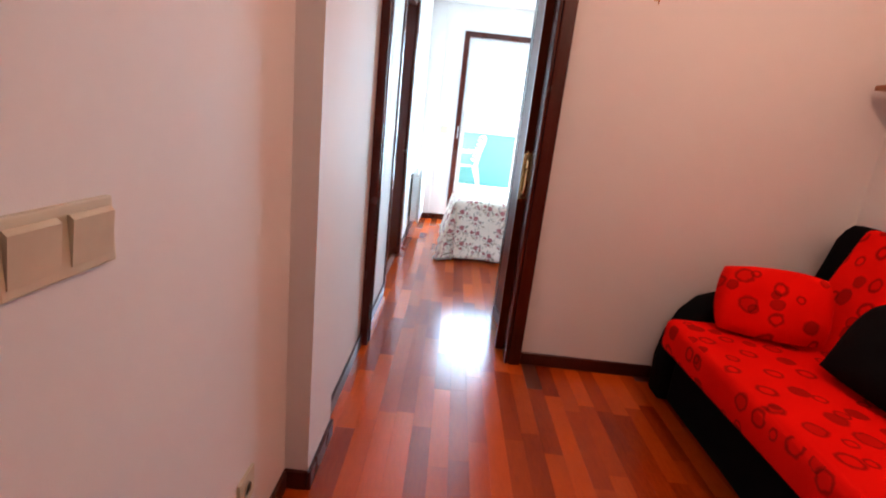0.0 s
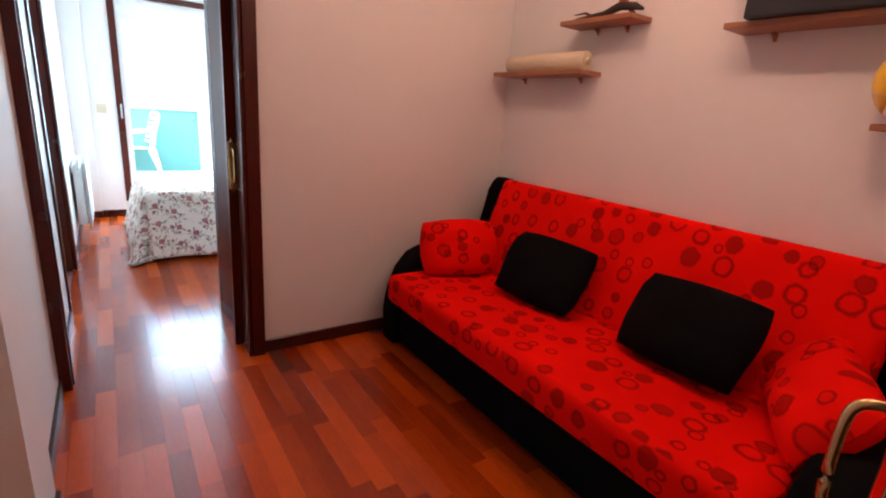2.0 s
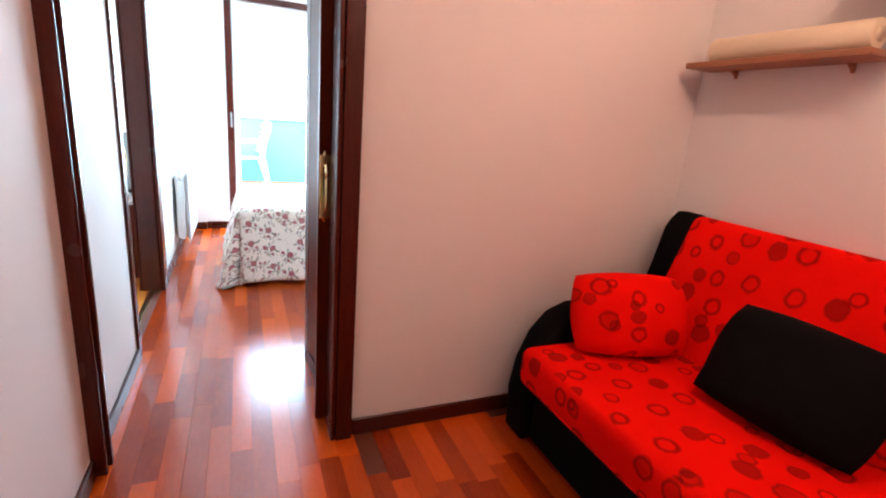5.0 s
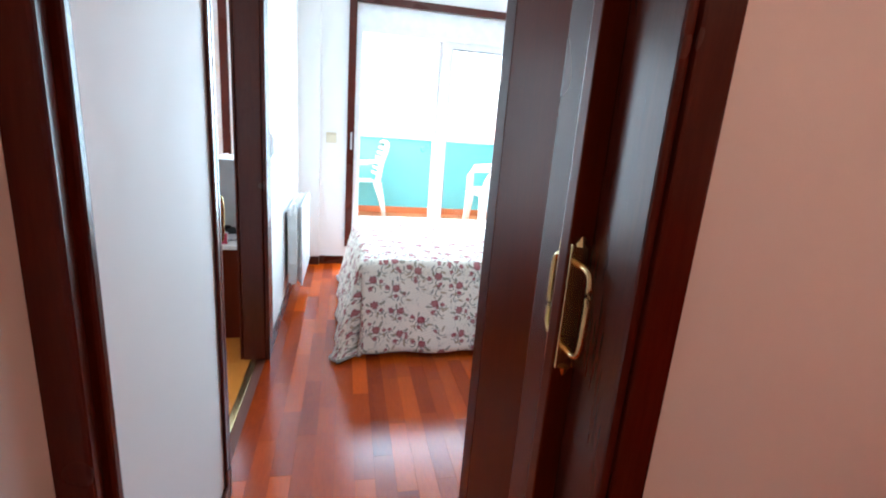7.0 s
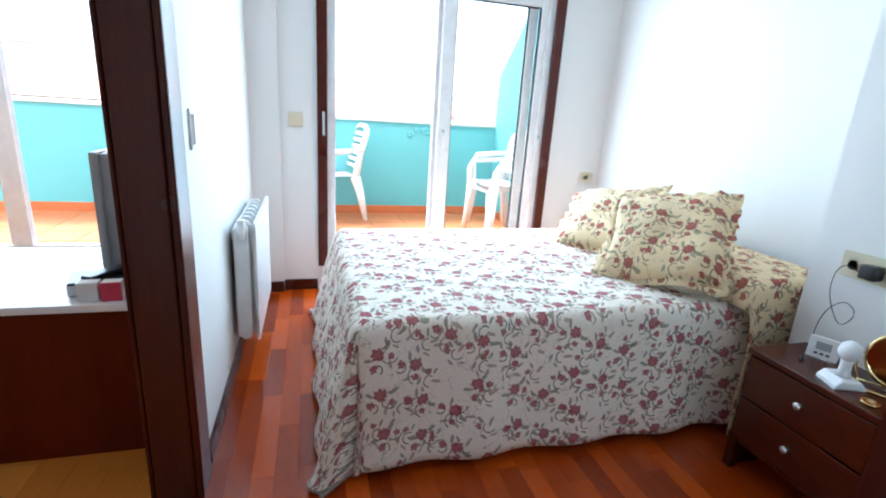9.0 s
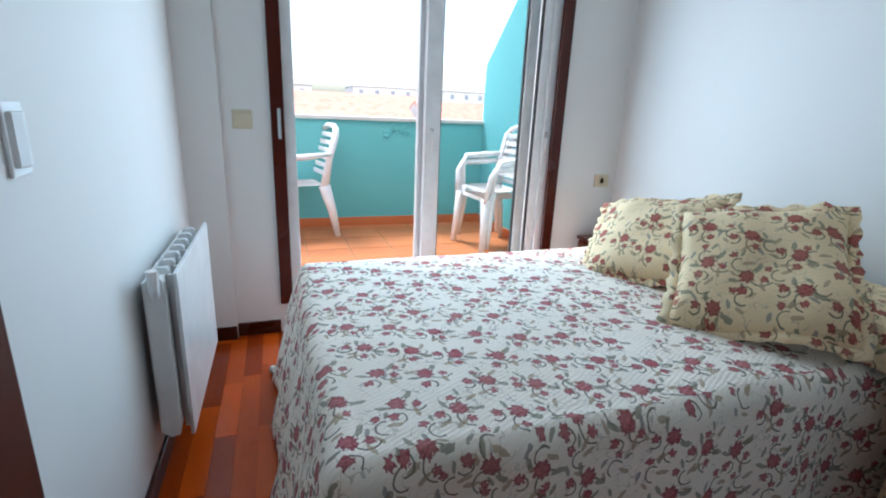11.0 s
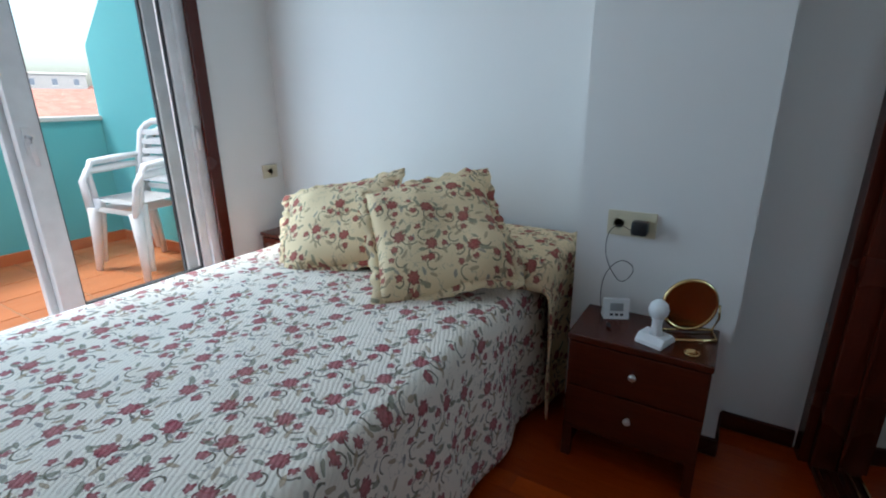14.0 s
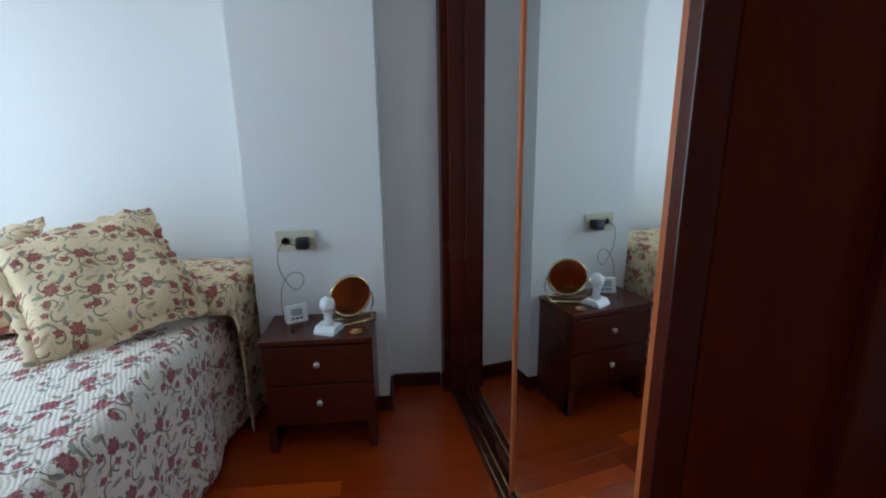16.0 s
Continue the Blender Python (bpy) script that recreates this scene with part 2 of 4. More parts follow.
    lay(n.math('MULTIPLY', line, some), grey, 0.45)
    sprigs(0.105, 0.37, 0.85, (
        (stem, 0.010, 0.0, 0.020, -1), (leaf_print, 0.028, 0.016, 0.017, 35, tan), (leaf_print, -0.022, -0.020, 0.014, 110, grey),
        (leaf_print, 0.010, -0.034, 0.013, 160, tan), (leaf_print, 0.0, 0.040, 0.013, 100, green), (blossom, -0.018, 0.022, 0.011, 5)))
    sprigs(0.125, 0.0, 0.92, (
        (stem, 0.034, -0.004, 0.030, -1), (stem, -0.022, -0.034, 0.016, 1), (leaf_print, 0.040, 0.028, 0.019, 40, green),
        (leaf_print, -0.036, 0.010, 0.016, 150, green), (leaf_print, 0.022, -0.036, 0.016, 80, tan),
        (blossom, 0.0, 0.012, 0.023, 7), (blossom, -0.030, -0.026, 0.014, 5), (blossom, 0.036, -0.012, 0.012, 5)))
    color = n.mix(n.ramp(n.noise(uv, 4, 3), 0.3, 0.7, 0, 0.14), state["color"], (0.55, 0.45, 0.32))
    wave = n.node("ShaderNodeTexWave", bands='X')
    n.put(wave.inputs["Vector"], n.coords("UV", (1, 1, 1), (0, 0, 62)))
    wave.inputs["Scale"].default_value, wave.inputs["Distortion"].default_value, wave.inputs["Detail"].default_value = 26, 5.0, 3
    wave.inputs["Detail Scale"].default_value = 0.7
    h = n.math('ADD', n.math('MULTIPLY', wave.outputs[1], quilting), n.math('MULTIPLY', n.noise(uv, 700, 2), 0.25))
    n.bump(h, 0.32, 0.004)
    return n.done(color, 0.9, spec=0.2)


def ringed(name):
    """Red sofa cloth with dark rings and spots of several sizes; UVs are metres."""
    n = Nodes(name)
    uv = n.coords("UV")
    red = n.mix(n.ramp(n.noise(uv, 3, 4), 0.3, 0.7), (0.80, 0.0035, 0.0010), (0.92, 0.0065, 0.0020))
    color = red
    for scale, off, share in ((8.2, 0.0, 0.85), (12.5, 1.3, 0.28)):
        m = n.node("ShaderNodeMapping")
        n.put(m.inputs[0], uv)
        m.inputs["Location"].default_value = (off, off, 0)
        v = n.node("ShaderNodeTexVoronoi", dims='2D')
        n.put(v.inputs["Vector"], m.outputs[0])
        v.inputs["Scale"].default_value, v.inputs["Randomness"].default_value = scale, 0.62
        pk = n.node("ShaderNodeSeparateColor")
        n.put(pk.inputs[0], v.outputs["Color"])
        r = n.ramp(pk.outputs[1], 0, 1, 0.17, 0.27)
        d = n.math('ADD', v.outputs["Distance"], n.ramp(n.noise(uv, 34, 2), 0.3, 0.7, -0.035, 0.035))
        near = n.math('SUBTRACT', 1.0, n.math('MULTIPLY', n.math('ABSOLUTE', n.math('SUBTRACT', d, r)), 13.0), True)
        solid = n.math('MULTIPLY', n.math('LESS_THAN', d, r), n.ramp(pk.outputs[2], 0.3, 0.8, 0.05, 0.75))
        mark = n.math('MULTIPLY', n.math('MAXIMUM', near, solid), n.math('LESS_THAN', pk.outputs[0], share))
        color = n.mix(n.math('MULTIPLY', mark, 0.72), color, (0.10, 0.006, 0.003))
    n.bump(n.noise(uv, 600, 3), 0.3, 0.002)
    return n.done(color, 0.9, spec=0.06)


WALL = paint("white_wall_paint", (0.76, 0.74, 0.72))
CEIL = paint("white_ceiling_paint", (0.82, 0.81, 0.79))
TEAL = paint("teal_terrace_paint", (0.12, 0.45, 0.47), 0.8, 120, 0.08, 0.35)
COPING = paint("pale_stone_coping", (0.55, 0.58, 0.56), 0.7)
MAHOGANY = wood("polished_mahogany", (0.038, 0.0045, 0.0022), (0.100, 0.014, 0.006), 0.26, spec=0.3)
PANEL = wood("satin_mahogany_panel", (0.070, 0.0070, 0.0015), (0.130, 0.016, 0.0030), 0.30, spec=0.12)
MAHOGANY_X = wood("polished_mahogany_across", (0.030, 0.0045, 0.0025), (0.080, 0.014, 0.007), 0.28, (0.7, 9, 9), spec=0.3)
MAHOGANY_Y = wood("polished_mahogany_along", (0.030, 0.0045, 0.0025), (0.080, 0.014, 0.007), 0.28, (9, 0.7, 9), spec=0.3)
CHERRY = wood("cherry_wood", (0.040, 0.0048, 0.002), (0.100, 0.015, 0.005), 0.26, (8, 0.8, 8))
# orange imitates window light on the wardrobe's frame wood; also colours the amber bead
LIT_TRIM_AMBER = wood("window_lit_trim_and_amber", (0.36, 0.075, 0.018), (0.56, 0.15, 0.040), 0.3)
SHELFWOOD = wood("oak_shelf", (0.26, 0.10, 0.045), (0.42, 0.19, 0.09), 0.45, (8, 0.8, 8))
PLANK = wood("jatoba_plank", (0.13, 0.007, 0.001), (0.76, 0.108, 0.007), 0.20, (7, 0.6, 7), 0.62)
PLANK2 = wood("oak_plank", (0.50, 0.15, 0.022), (0.80, 0.31, 0.060), 0.25, (7, 0.6, 7), 0.5)
GAP = plastic("dark_joint", (0.12, 0.025, 0.008), 0.6)
BLACKCLOTH = paint("black_upholstery", (0.004, 0.004, 0.0045), 0.95, 500, 0.05, 0.3)
BLACKCLOTH.node_tree.nodes["Principled BSDF"].inputs["Specular IOR Level"].default_value = 0.08
REDCLOTH = ringed("red_ringed_cloth")
QUILT = floral("floral_quilt", (0.92, 0.83, 0.73), 1.0, (0.22, 0.018, 0.036), (0.52, 0.12, 0.14))
PILLOW = floral("floral_pillow", (0.82, 0.63, 0.39), 0.25, (0.19, 0.016, 0.020), (0.44, 0.085, 0.075))
SHEET = paint("white_sheet", (0.72, 0.70, 0.66), 0.9, 500)
BRASS = plastic("polished_brass", (0.70, 0.52, 0.25), 0.22, 1.0)
COPPER = plastic("brown_copper_back", (0.42, 0.17, 0.06), 0.16, 1.0)
STEEL = plastic("brushed_steel", (0.6, 0.6, 0.6), 0.3, 1.0)
IVORY = plastic("ivory_plastic", (0.62, 0.55, 0.40), 0.4)
WHITE = plastic("white_plastic", (0.80, 0.80, 0.80), 0.35)
ENAMEL = plastic("white_enamel", (0.80, 0.80, 0.79), 0.25)
PVC = plastic("white_window_frame", (0.78, 0.79, 0.80), 0.3)
BLACK = plastic("black_plastic", (0.012, 0.012, 0.014), 0.35)
GREY = plastic("grey_plastic", (0.30, 0.31, 0.32), 0.4)
RUBBER = plastic("grey_gasket", (0.06, 0.07, 0.08), 0.6)
YELLOW = plastic("yellow_gloss", (0.78, 0.52, 0.03), 0.25)
CREAM = paint("cream_paper", (0.72, 0.62, 0.45), 0.8, 90)
DARKWOOD = wood("dark_driftwood", (0.012, 0.008, 0.006), (0.05, 0.03, 0.02), 0.6)
TILE = paint("terracotta_tile", (0.50, 0.17, 0.06), 0.5, 60, 0.14, 0.2)
GROUT = paint("sandy_grout", (0.40, 0.22, 0.12), 0.9)
SKIRT = paint("terracotta_skirting", (0.52, 0.15, 0.05), 0.5, 60, 0.1, 0.2)


def clear(name, tint, rough):
    n = Nodes(name)
    n.bsdf.inputs["Transmission Weight"].default_value = 1.0
    n.bsdf.inputs["IOR"].default_value = 1.08
    return n.done(tint, rough)


GLASS = clear("window_glass", (0.97, 0.99, 0.99), 0.0)
MIRROR = Nodes("silvered_mirror").done((0.86, 0.89, 0.88), 0.015, 1.0)
REDPLASTIC = plastic("crimson_card", (0.55, 0.03, 0.08), 0.4)

# ---- the plan ----
XL = -0.87            # left wall of passage and bedroom
YW = 3.48             # window wall, inner face
XR = 1.50             # bedroom wall at the bed's head
XS = 1.49             # living-room wall behind the sofa
CEILING = 2.47
DOORTOP = 2.06
TERRACE = 0.17


def wall(name, boxes, label):
    bm = bmesh.new()
    for b in boxes:
        box(bm, *b)
    return structure(name, bm, WALL, label, "wall")


wall("wall_living_left", [(-1.15, -0.89, -3.4, -1.11, 0, CEILING)], "white plastered wall of the living room")
wall("wall_pilaster", [(-1.15, -0.815, -1.11, -0.83, 0, CEILING)], "shallow white plastered pilaster")
wall("wall_living_corner", [(-1.15, -0.85, -0.83, -0.090, 0, CEILING), (-1.15, -0.875, -0.090, 0.0, 0, CEILING)], "white plastered wall between pilaster and doorway")
wall("wall_living_right", [(XS, XS + 0.15, -3.4, 0.028, 0, CEILING)], "white plastered wall behind the red sofa")
wall("wall_hall", [(-1.15, XS + 0.15, -3.55, -3.4, 0, CEILING)], "white plastered wall closing the entrance hall")
wall("wall_living_back", [(0.22, XS, -2.52, -2.38, 0, CEILING), (0.22, XS, -2.72, -2.58, 0, CEILING), (-0.89, 0.22, -2.70, -2.40, DOORTOP + 0.02, CEILING)], "white wall between living room and entrance hall")
wall("wall_doorway", [(-0.062, XS, -0.09, 0.028, 0, CEILING), (-0.02, XS + 0.15, 0.072, 0.24, 0, CEILING), (-0.875, -0.062, -0.09, 0.24, DOORTOP, CEILING)], "white wall with a pocket for the sliding door")
wall("wall_passage_left", [(-0.895, -0.85, 0.0, 0.74, 0, CEILING), (-1.15, -0.955, 0.0, 0.74, 0, CEILING), (-0.985, XL, 0.74, 1.80, DOORTOP, CEILING), (-0.985, XL, 1.80, YW, 0, CEILING)], "white wall with an open doorway to the study")
wall("wall_pier", [(XL, -0.70, YW - 0.035, YW, 0, CEILING)], "shallow white pier beside the terrace door")
wall("wall_window", [(-0.985, -0.44, YW, 3.78, 0, CEILING), (1.05, 1.75, YW, 3.78, 0, CEILING), (-0.44, 1.05, YW, 3.78, 2.15, CEILING), (-0.44, 1.05, YW, 3.78, 0, 0.20)], "white wall round the terrace door")
wall("wall_bed_head", [(XR, XR + 0.2, 1.60, YW, 0, CEILING)], "white wall at the bed's head")
wall("wall_pillar", [(1.185, XR + 0.2, 1.075, 1.60, 0, CEILING)], "broad white pillar beside the bed")
wall("wall_niche", [(1.375, XR + 0.2, 0.24, 1.075, 0, CEILING)], "white wall between pillar and wardrobe")
wall("wall_study", [(-2.75, -2.60, -0.2, 3.78, 0, CEILING), (-2.75, -0.985, -0.35, -0.2, 0, CEILING), (-2.60, -2.45, YW, 3.78, 0, CEILING), (-1.40, -0.985, YW, 3.78, 0, CEILING), (-2.45, -1.40, YW, 3.78, 2.15, CEILING), (-2.45, -1.40, YW, 3.78, 0, 0.24)], "white walls of the small study")

bm = bmesh.new()
box(bm, -2.75, XS + 0.2, -3.55, 3.78, CEILING, CEILING + 0.15)
structure("ceiling", bm, CEIL, "flat white plaster ceiling", "ceiling")


def board(name, runs, label, h=0.07, material=None):
    """Skirting: runs of (x0, x1, y0, y1)."""
    bm = bmesh.new()
    for x0, x1, y0, y1 in runs:
        box(bm, x0, x1, y0, y1, 0.0, h, 0.004, 1)
    return structure(name, bm, material or MAHOGANY_Y, label, "baseboard")


T = 0.013
board("baseboard_living", [(-0.89, -0.89 + T, -3.39, -1.11 - T), (-0.89, -0.815, -1.11 - T, -1.11), (-0.815, -0.815 + T, -1.11 - T, -0.83), (-0.85, -0.85 + T, -0.82, -0.091), (0.004, XS - 0.002, -0.09 - T, -0.09), (XS - T, XS, -2.37, -0.09 - T)], "dark mahogany skirting along the living-room walls")
board("baseboard_bedroom", [(-0.85, -0.85 + T, 0.002, 0.708), (XL, XL + T, 1.85, YW - 0.036), (XL + T, -0.70, YW - 0.035 - T, YW - 0.035), (-0.70, -0.49, YW - T, YW), (1.10, XR - 0.002, YW - T, YW), (XR - T, XR, 1.601, YW - T), (1.185 - T, 1.185, 1.075 - T, 1.60), (1.185, 1.375 - T, 1.075 - T, 1.075), (1.375 - T, 1.375, 0.835, 1.075 - T)], "dark mahogany skirting along the bedroom walls")


# ---- doors ----
def casing(name, bars, label):
    """bars: boxes of one door surround."""
    top = thing(name, label, "door frame")
    top["kind"] = "structure"
    for nm, b, m in bars:
        part(nm, cube(*b, bevel=0.006), m, top)
    return top


casing("trim_doorway", [
    ("jamb", (-0.062, 0.0, -0.122, -0.09, 0, DOORTOP + 0.07), MAHOGANY), ("stop", (-0.080, -0.064, -0.117, 0.026, 0, DOORTOP), MAHOGANY),
    ("jamb", (-0.076, -0.022, 0.073, 0.242, 0, DOORTOP), MAHOGANY),
    ("jamb", (-0.874, -0.806, -0.088, -0.074, 0, DOORTOP + 0.07), MAHOGANY), ("lining", (-0.874, -0.814, -0.072, -0.042, 0, DOORTOP), MAHOGANY), ("jamb", (-0.874, -0.802, -0.040, -0.018, 0, DOORTOP), MAHOGANY),
    ("head", (-0.80, -0.082, -0.120, -0.09, DOORTOP, DOORTOP + 0.07), MAHOGANY_X), ("head", (-0.80, -0.131, 0.020, 0.24, DOORTOP - 0.03, DOORTOP - 0.002), MAHOGANY_X)],
    "dark polished mahogany frame of the sliding doorway")
casing("trim_study_door", [
    ("jamb", (-0.896, -0.838, 0.742, 0.766, 0, DOORTOP + 0.07), MAHOGANY), ("jamb", (-0.849, -0.838, 0.710, 0.741, 0, DOORTOP + 0.07), MAHOGANY), ("jamb", (XL - 0.002, XL + 0.018, 1.700, 1.825, 0, DOORTOP + 0.07), MAHOGANY),
    ("lining", (-0.985, XL - 0.004, 1.705, 1.798, 0, DOORTOP), MAHOGANY), ("jamb", (-1.000, -0.987, 1.71, 1.81, 0, DOORTOP), MAHOGANY),
    ("head", (XL - 0.002, XL + 0.018, 0.768, 1.698, DOORTOP, DOORTOP + 0.07), MAHOGANY_Y), ("head", (-0.985, XL - 0.004, 0.768, 1.703, DOORTOP - 0.03, DOORTOP - 0.002), MAHOGANY_Y)],
    "dark mahogany frame of the study doorway")


def pull(parent, at, out, along, label):
    """A brass back plate with a bowed pull; out: the way it stands off, along: the leaf's own way."""
    o, a, c = Vector(out), Vector(along), Vector(at)

    def slab(u, z0, z1, d0, d1, bev):
        p, q = c + a * (-u) + o * d0, c + a * u + o * d1
        return cube(min(p.x, q.x), max(p.x, q.x), min(p.y, q.y), max(p.y, q.y), c.z + z0, c.z + z1, bevel=bev)
    plate = part("plate", slab(0.018, -0.115, 0.115, 0.001, 0.007, 0.002), BRASS, parent, label)
    part("tip", tube(bmesh.new(), [c + o * 0.004 + Vector((0, 0, 0.112)), c + o * 0.004 + Vector((0, 0, 0.128))], [0.012, 0.004], 10), BRASS, plate)
    part("tip", tube(bmesh.new(), [c + o * 0.004 - Vector((0, 0, 0.112)), c + o * 0.004 - Vector((0, 0, 0.128))], [0.012, 0.004], 10), BRASS, plate)
    pts = [c + o * d + Vector((0, 0, z)) for d, z in ((0.004, 0.078), (0.030, 0.080), (0.047, 0.074), (0.054, 0.055), (0.054, 0.0), (0.052, -0.055), (0.044, -0.074), (0.028, -0.080), (0.004, -0.078))]
    part("grip", tube(bmesh.new(), smooth_line(pts, 2), 0.0062, 10), BRASS, parent, "bowed brass pull", True)


def leaf(name, b, faces, label):
    top = thing(name, label, "door")
    top["kind"] = "structure"
    part("panel", cube(*b, bevel=0.004), PANEL, top)
    for at, out, along in faces:
        pull(top, at, out, along, "brass back plate")
    return top


leaf("door_1", (-0.117, 0.66, 0.032, 0.067, 0.008, DOORTOP - 0.04), [((-0.096, 0.032, 0.963), (0, -1, 0), (1, 0, 0)), ((-0.096, 0.067, 0.963), (0, 1, 0), (1, 0, 0))], "dark mahogany sliding door pushed into its wall pocket")
leaf("door_2", (-0.947, -0.913, 0.10, 0.905, 0.008, DOORTOP - 0.04), [((-0.947, 0.872, 0.92), (-1, 0, 0), (0, 1, 0)), ((-0.913, 0.872, 0.92), (1, 0, 0), (0, 1, 0))], "dark mahogany sliding study door pushed into its pocket")
d3 = leaf("door_3", (0.0, 0.68, -0.035, 0.0, 0.008, DOORTOP - 0.02), [((0.625, 0.0, 0.925), (0, 1, 0), (1, 0, 0)), ((0.625, -0.035, 0.925), (0, -1, 0), (1, 0, 0))], "dark mahogany entrance door standing ajar")
d3.matrix_world = pose(-0.472, -2.622, 0, 0, 0, 21.0)


# ---- switches and sockets ----
def switch(at, axis, w, h, gangs, material, label, name="light_switch", dark=False):
    """A wall plate whose face looks along axis (+x, -x, -y)."""
    top = thing(name, label, "switch" if "switch" in name else "socket", at=at)
    top.rotation_euler = (0, 0, radians({"+x": 90, "-x": -90, "-y": 0}[axis]))
    part("plate", cube(-w / 2, w / 2, -0.009, 0, -h / 2, h / 2, bevel=0.003), material, top)
    g = w / gangs
    for i in range(gangs):
        x = -w / 2 + g * (i + 0.5)
        if "switch" in name:
            bm = prism(bmesh.new(), [(-0.010, -h * 0.36), (-0.017, h * 0.30), (-0.012, h * 0.36), (-0.009, h * 0.36), (-0.009, -h * 0.36)], "x", x - g * 0.40, x + g * 0.40)
            part("rocker", bm, material, top)
        else:
            bm = lathe(bmesh.new(), [(0.019, 0.0), (0.021, 0.003), (0.017, 0.003), (0.016, -0.004)], sides=20)
            bmesh.ops.rotate(bm, verts=bm.verts, cent=(0, 0, 0), matrix=Matrix.Rotation(radians(90), 3, 'X'))
            bmesh.ops.translate(bm, verts=bm.verts, vec=(x, -0.009, 0))
            part("outlet", bm, material, top)
    return top


switch((-0.89, -1.895, 1.015), "+x", 0.165, 0.085, 2, IVORY, "ivory plastic double light switch on the white wall")
switch((-0.89, -1.41, 0.255), "+x", 0.085, 0.085, 1, IVORY, "ivory plastic wall socket low on the wall", "wall_socket")
switch((-0.61, YW, 1.085), "-y", 0.085, 0.085, 1, IVORY, "ivory plastic light switch beside the terrace door")
switch((1.40, YW, 0.79), "-y", 0.10, 0.075, 1, IVORY, "ivory plastic wall socket above the bedside cabinet", "wall_socket")
sw = thing("light_switch", "white oval light switch on the passage wall", "switch", at=(XL, 1.99, 1.085))
part("plate", cube(0, 0.008, -0.034, 0.034, -0.060, 0.060, bevel=0.004), WHITE, sw)
part("rocker", prism(bmesh.new(), [(0.008, -0.028), (0.015, -0.022), (0.020, 0.0), (0.015, 0.022), (0.008, 0.028)], "z", -0.045, 0.045, 0.004), WHITE, sw)

hook = thing("wall_hook", "small brass hook screwed into the wall", "hook", at=(0.335, -0.09, 1.80))
part("rosette", tube(bmesh.new(), [(0, 0, 0), (0, -0.008, 0)], [0.016, 0.012], 12), BRASS, hook)
part("prong", tube(bmesh.new(), [(0, -0.006, 0), (0, -0.03, -0.006), (0, -0.042, -0.022), (0.001, -0.036, -0.038)], [0.006, 0.005, 0.005, 0.003], 8), BRASS, hook)

# ceiling lamp of the living room
cl = thing("ceiling_lamp", "plain opal glass ceiling lamp giving warm light", "lamp", "ceiling lamps", at=(0.62, -1.10, CEILING))
part("rose", lathe(bmesh.new(), [(0.06, 0.0), (0.07, -0.02), (0.03, -0.03)]), WHITE, cl)
n = Nodes("glowing_opal_glass")
n.bsdf.inputs["Emission Color"].default_value, n.bsdf.inputs["Emission Strength"].default_value = (1.0, 0.6, 0.45, 1), 0.25
part("bowl", lathe(bmesh.new(), [(0.03, -0.03), (0.12, -0.032), (0.13, -0.05), (0.09, -0.075), (0.02, -0.085)]), n.done((0.8, 0.78, 0.72), 0.3), cl, "", True)
copy_thing(cl, pose(0.62, -1.98, CEILING))


# ---- sofa ----
sofa = thing("sofa_bed", "red ring-patterned sofa bed with black sides against the wall", "sofa")
SY0, SY1 = -2.17, -0.355
part("base", cube(0.66, 1.48, SY0, SY1, 0.03, 0.31, bevel=0.02), BLACKCLOTH, sofa, "black upholstered base")
for x in (0.74, 1.40):
    for y in (SY0 + 0.12, SY1 - 0.12):
        part("foot", tube(bmesh.new(), [(x, y, 0), (x, y, 0.035)], 0.025, 10), BLACK, sofa)
seat = part("seat", cube(0.575, 1.30, SY0, SY1 + 0.02, 0.29, 0.445, bevel=0.05, seg=4), REDCLOTH, sofa, "red seat with dark rings", True)
box_uv(seat)
bm = cube(-0.085, 0.085, SY0, SY1 + 0.035, 0.0, 0.572, bevel=0.05, seg=4)
bmesh.ops.rotate(bm, verts=bm.verts, cent=(0, 0, 0), matrix=Matrix.Rotation(radians(21), 3, 'Y'))
bmesh.ops.translate(bm, verts=bm.verts, vec=(1.215, 0, 0.385))
box_uv(part("backrest", bm, REDCLOTH, sofa, "red backrest with dark rings", True))
arm = [(0.635, 0.02), (0.625, 0.20), (0.645, 0.33), (0.69, 0.44), (0.76, 0.52), (0.85, 0.555), (0.98, 0.555), (1.22, 0.54), (1.48, 0.54), (1.48, 0.02)]
for a, b in ((SY1 + 0.005, SY1 + 0.155), (SY0 - 0.16, SY0 - 0.005)):
    part("arm", prism(bmesh.new(), arm, "y", a, b, 0.03, 3), BLACKCLOTH, sofa, "rounded black arm", True)
for a, b in ((SY1 + 0.035, SY1 + 0.155), (SY0 - 0.12, SY0 + 0.01)):
    part("back_panel", prism(bmesh.new(), [(1.23, 0.50), (1.335, 0.86), (1.352, 0.905), (1.385, 0.932), (1.425, 0.932), (1.46, 0.908), (1.475, 0.87), (1.37, 0.50)], "y", a, b, 0.02, 3), BLACKCLOTH, sofa, "black end of the backrest", True)


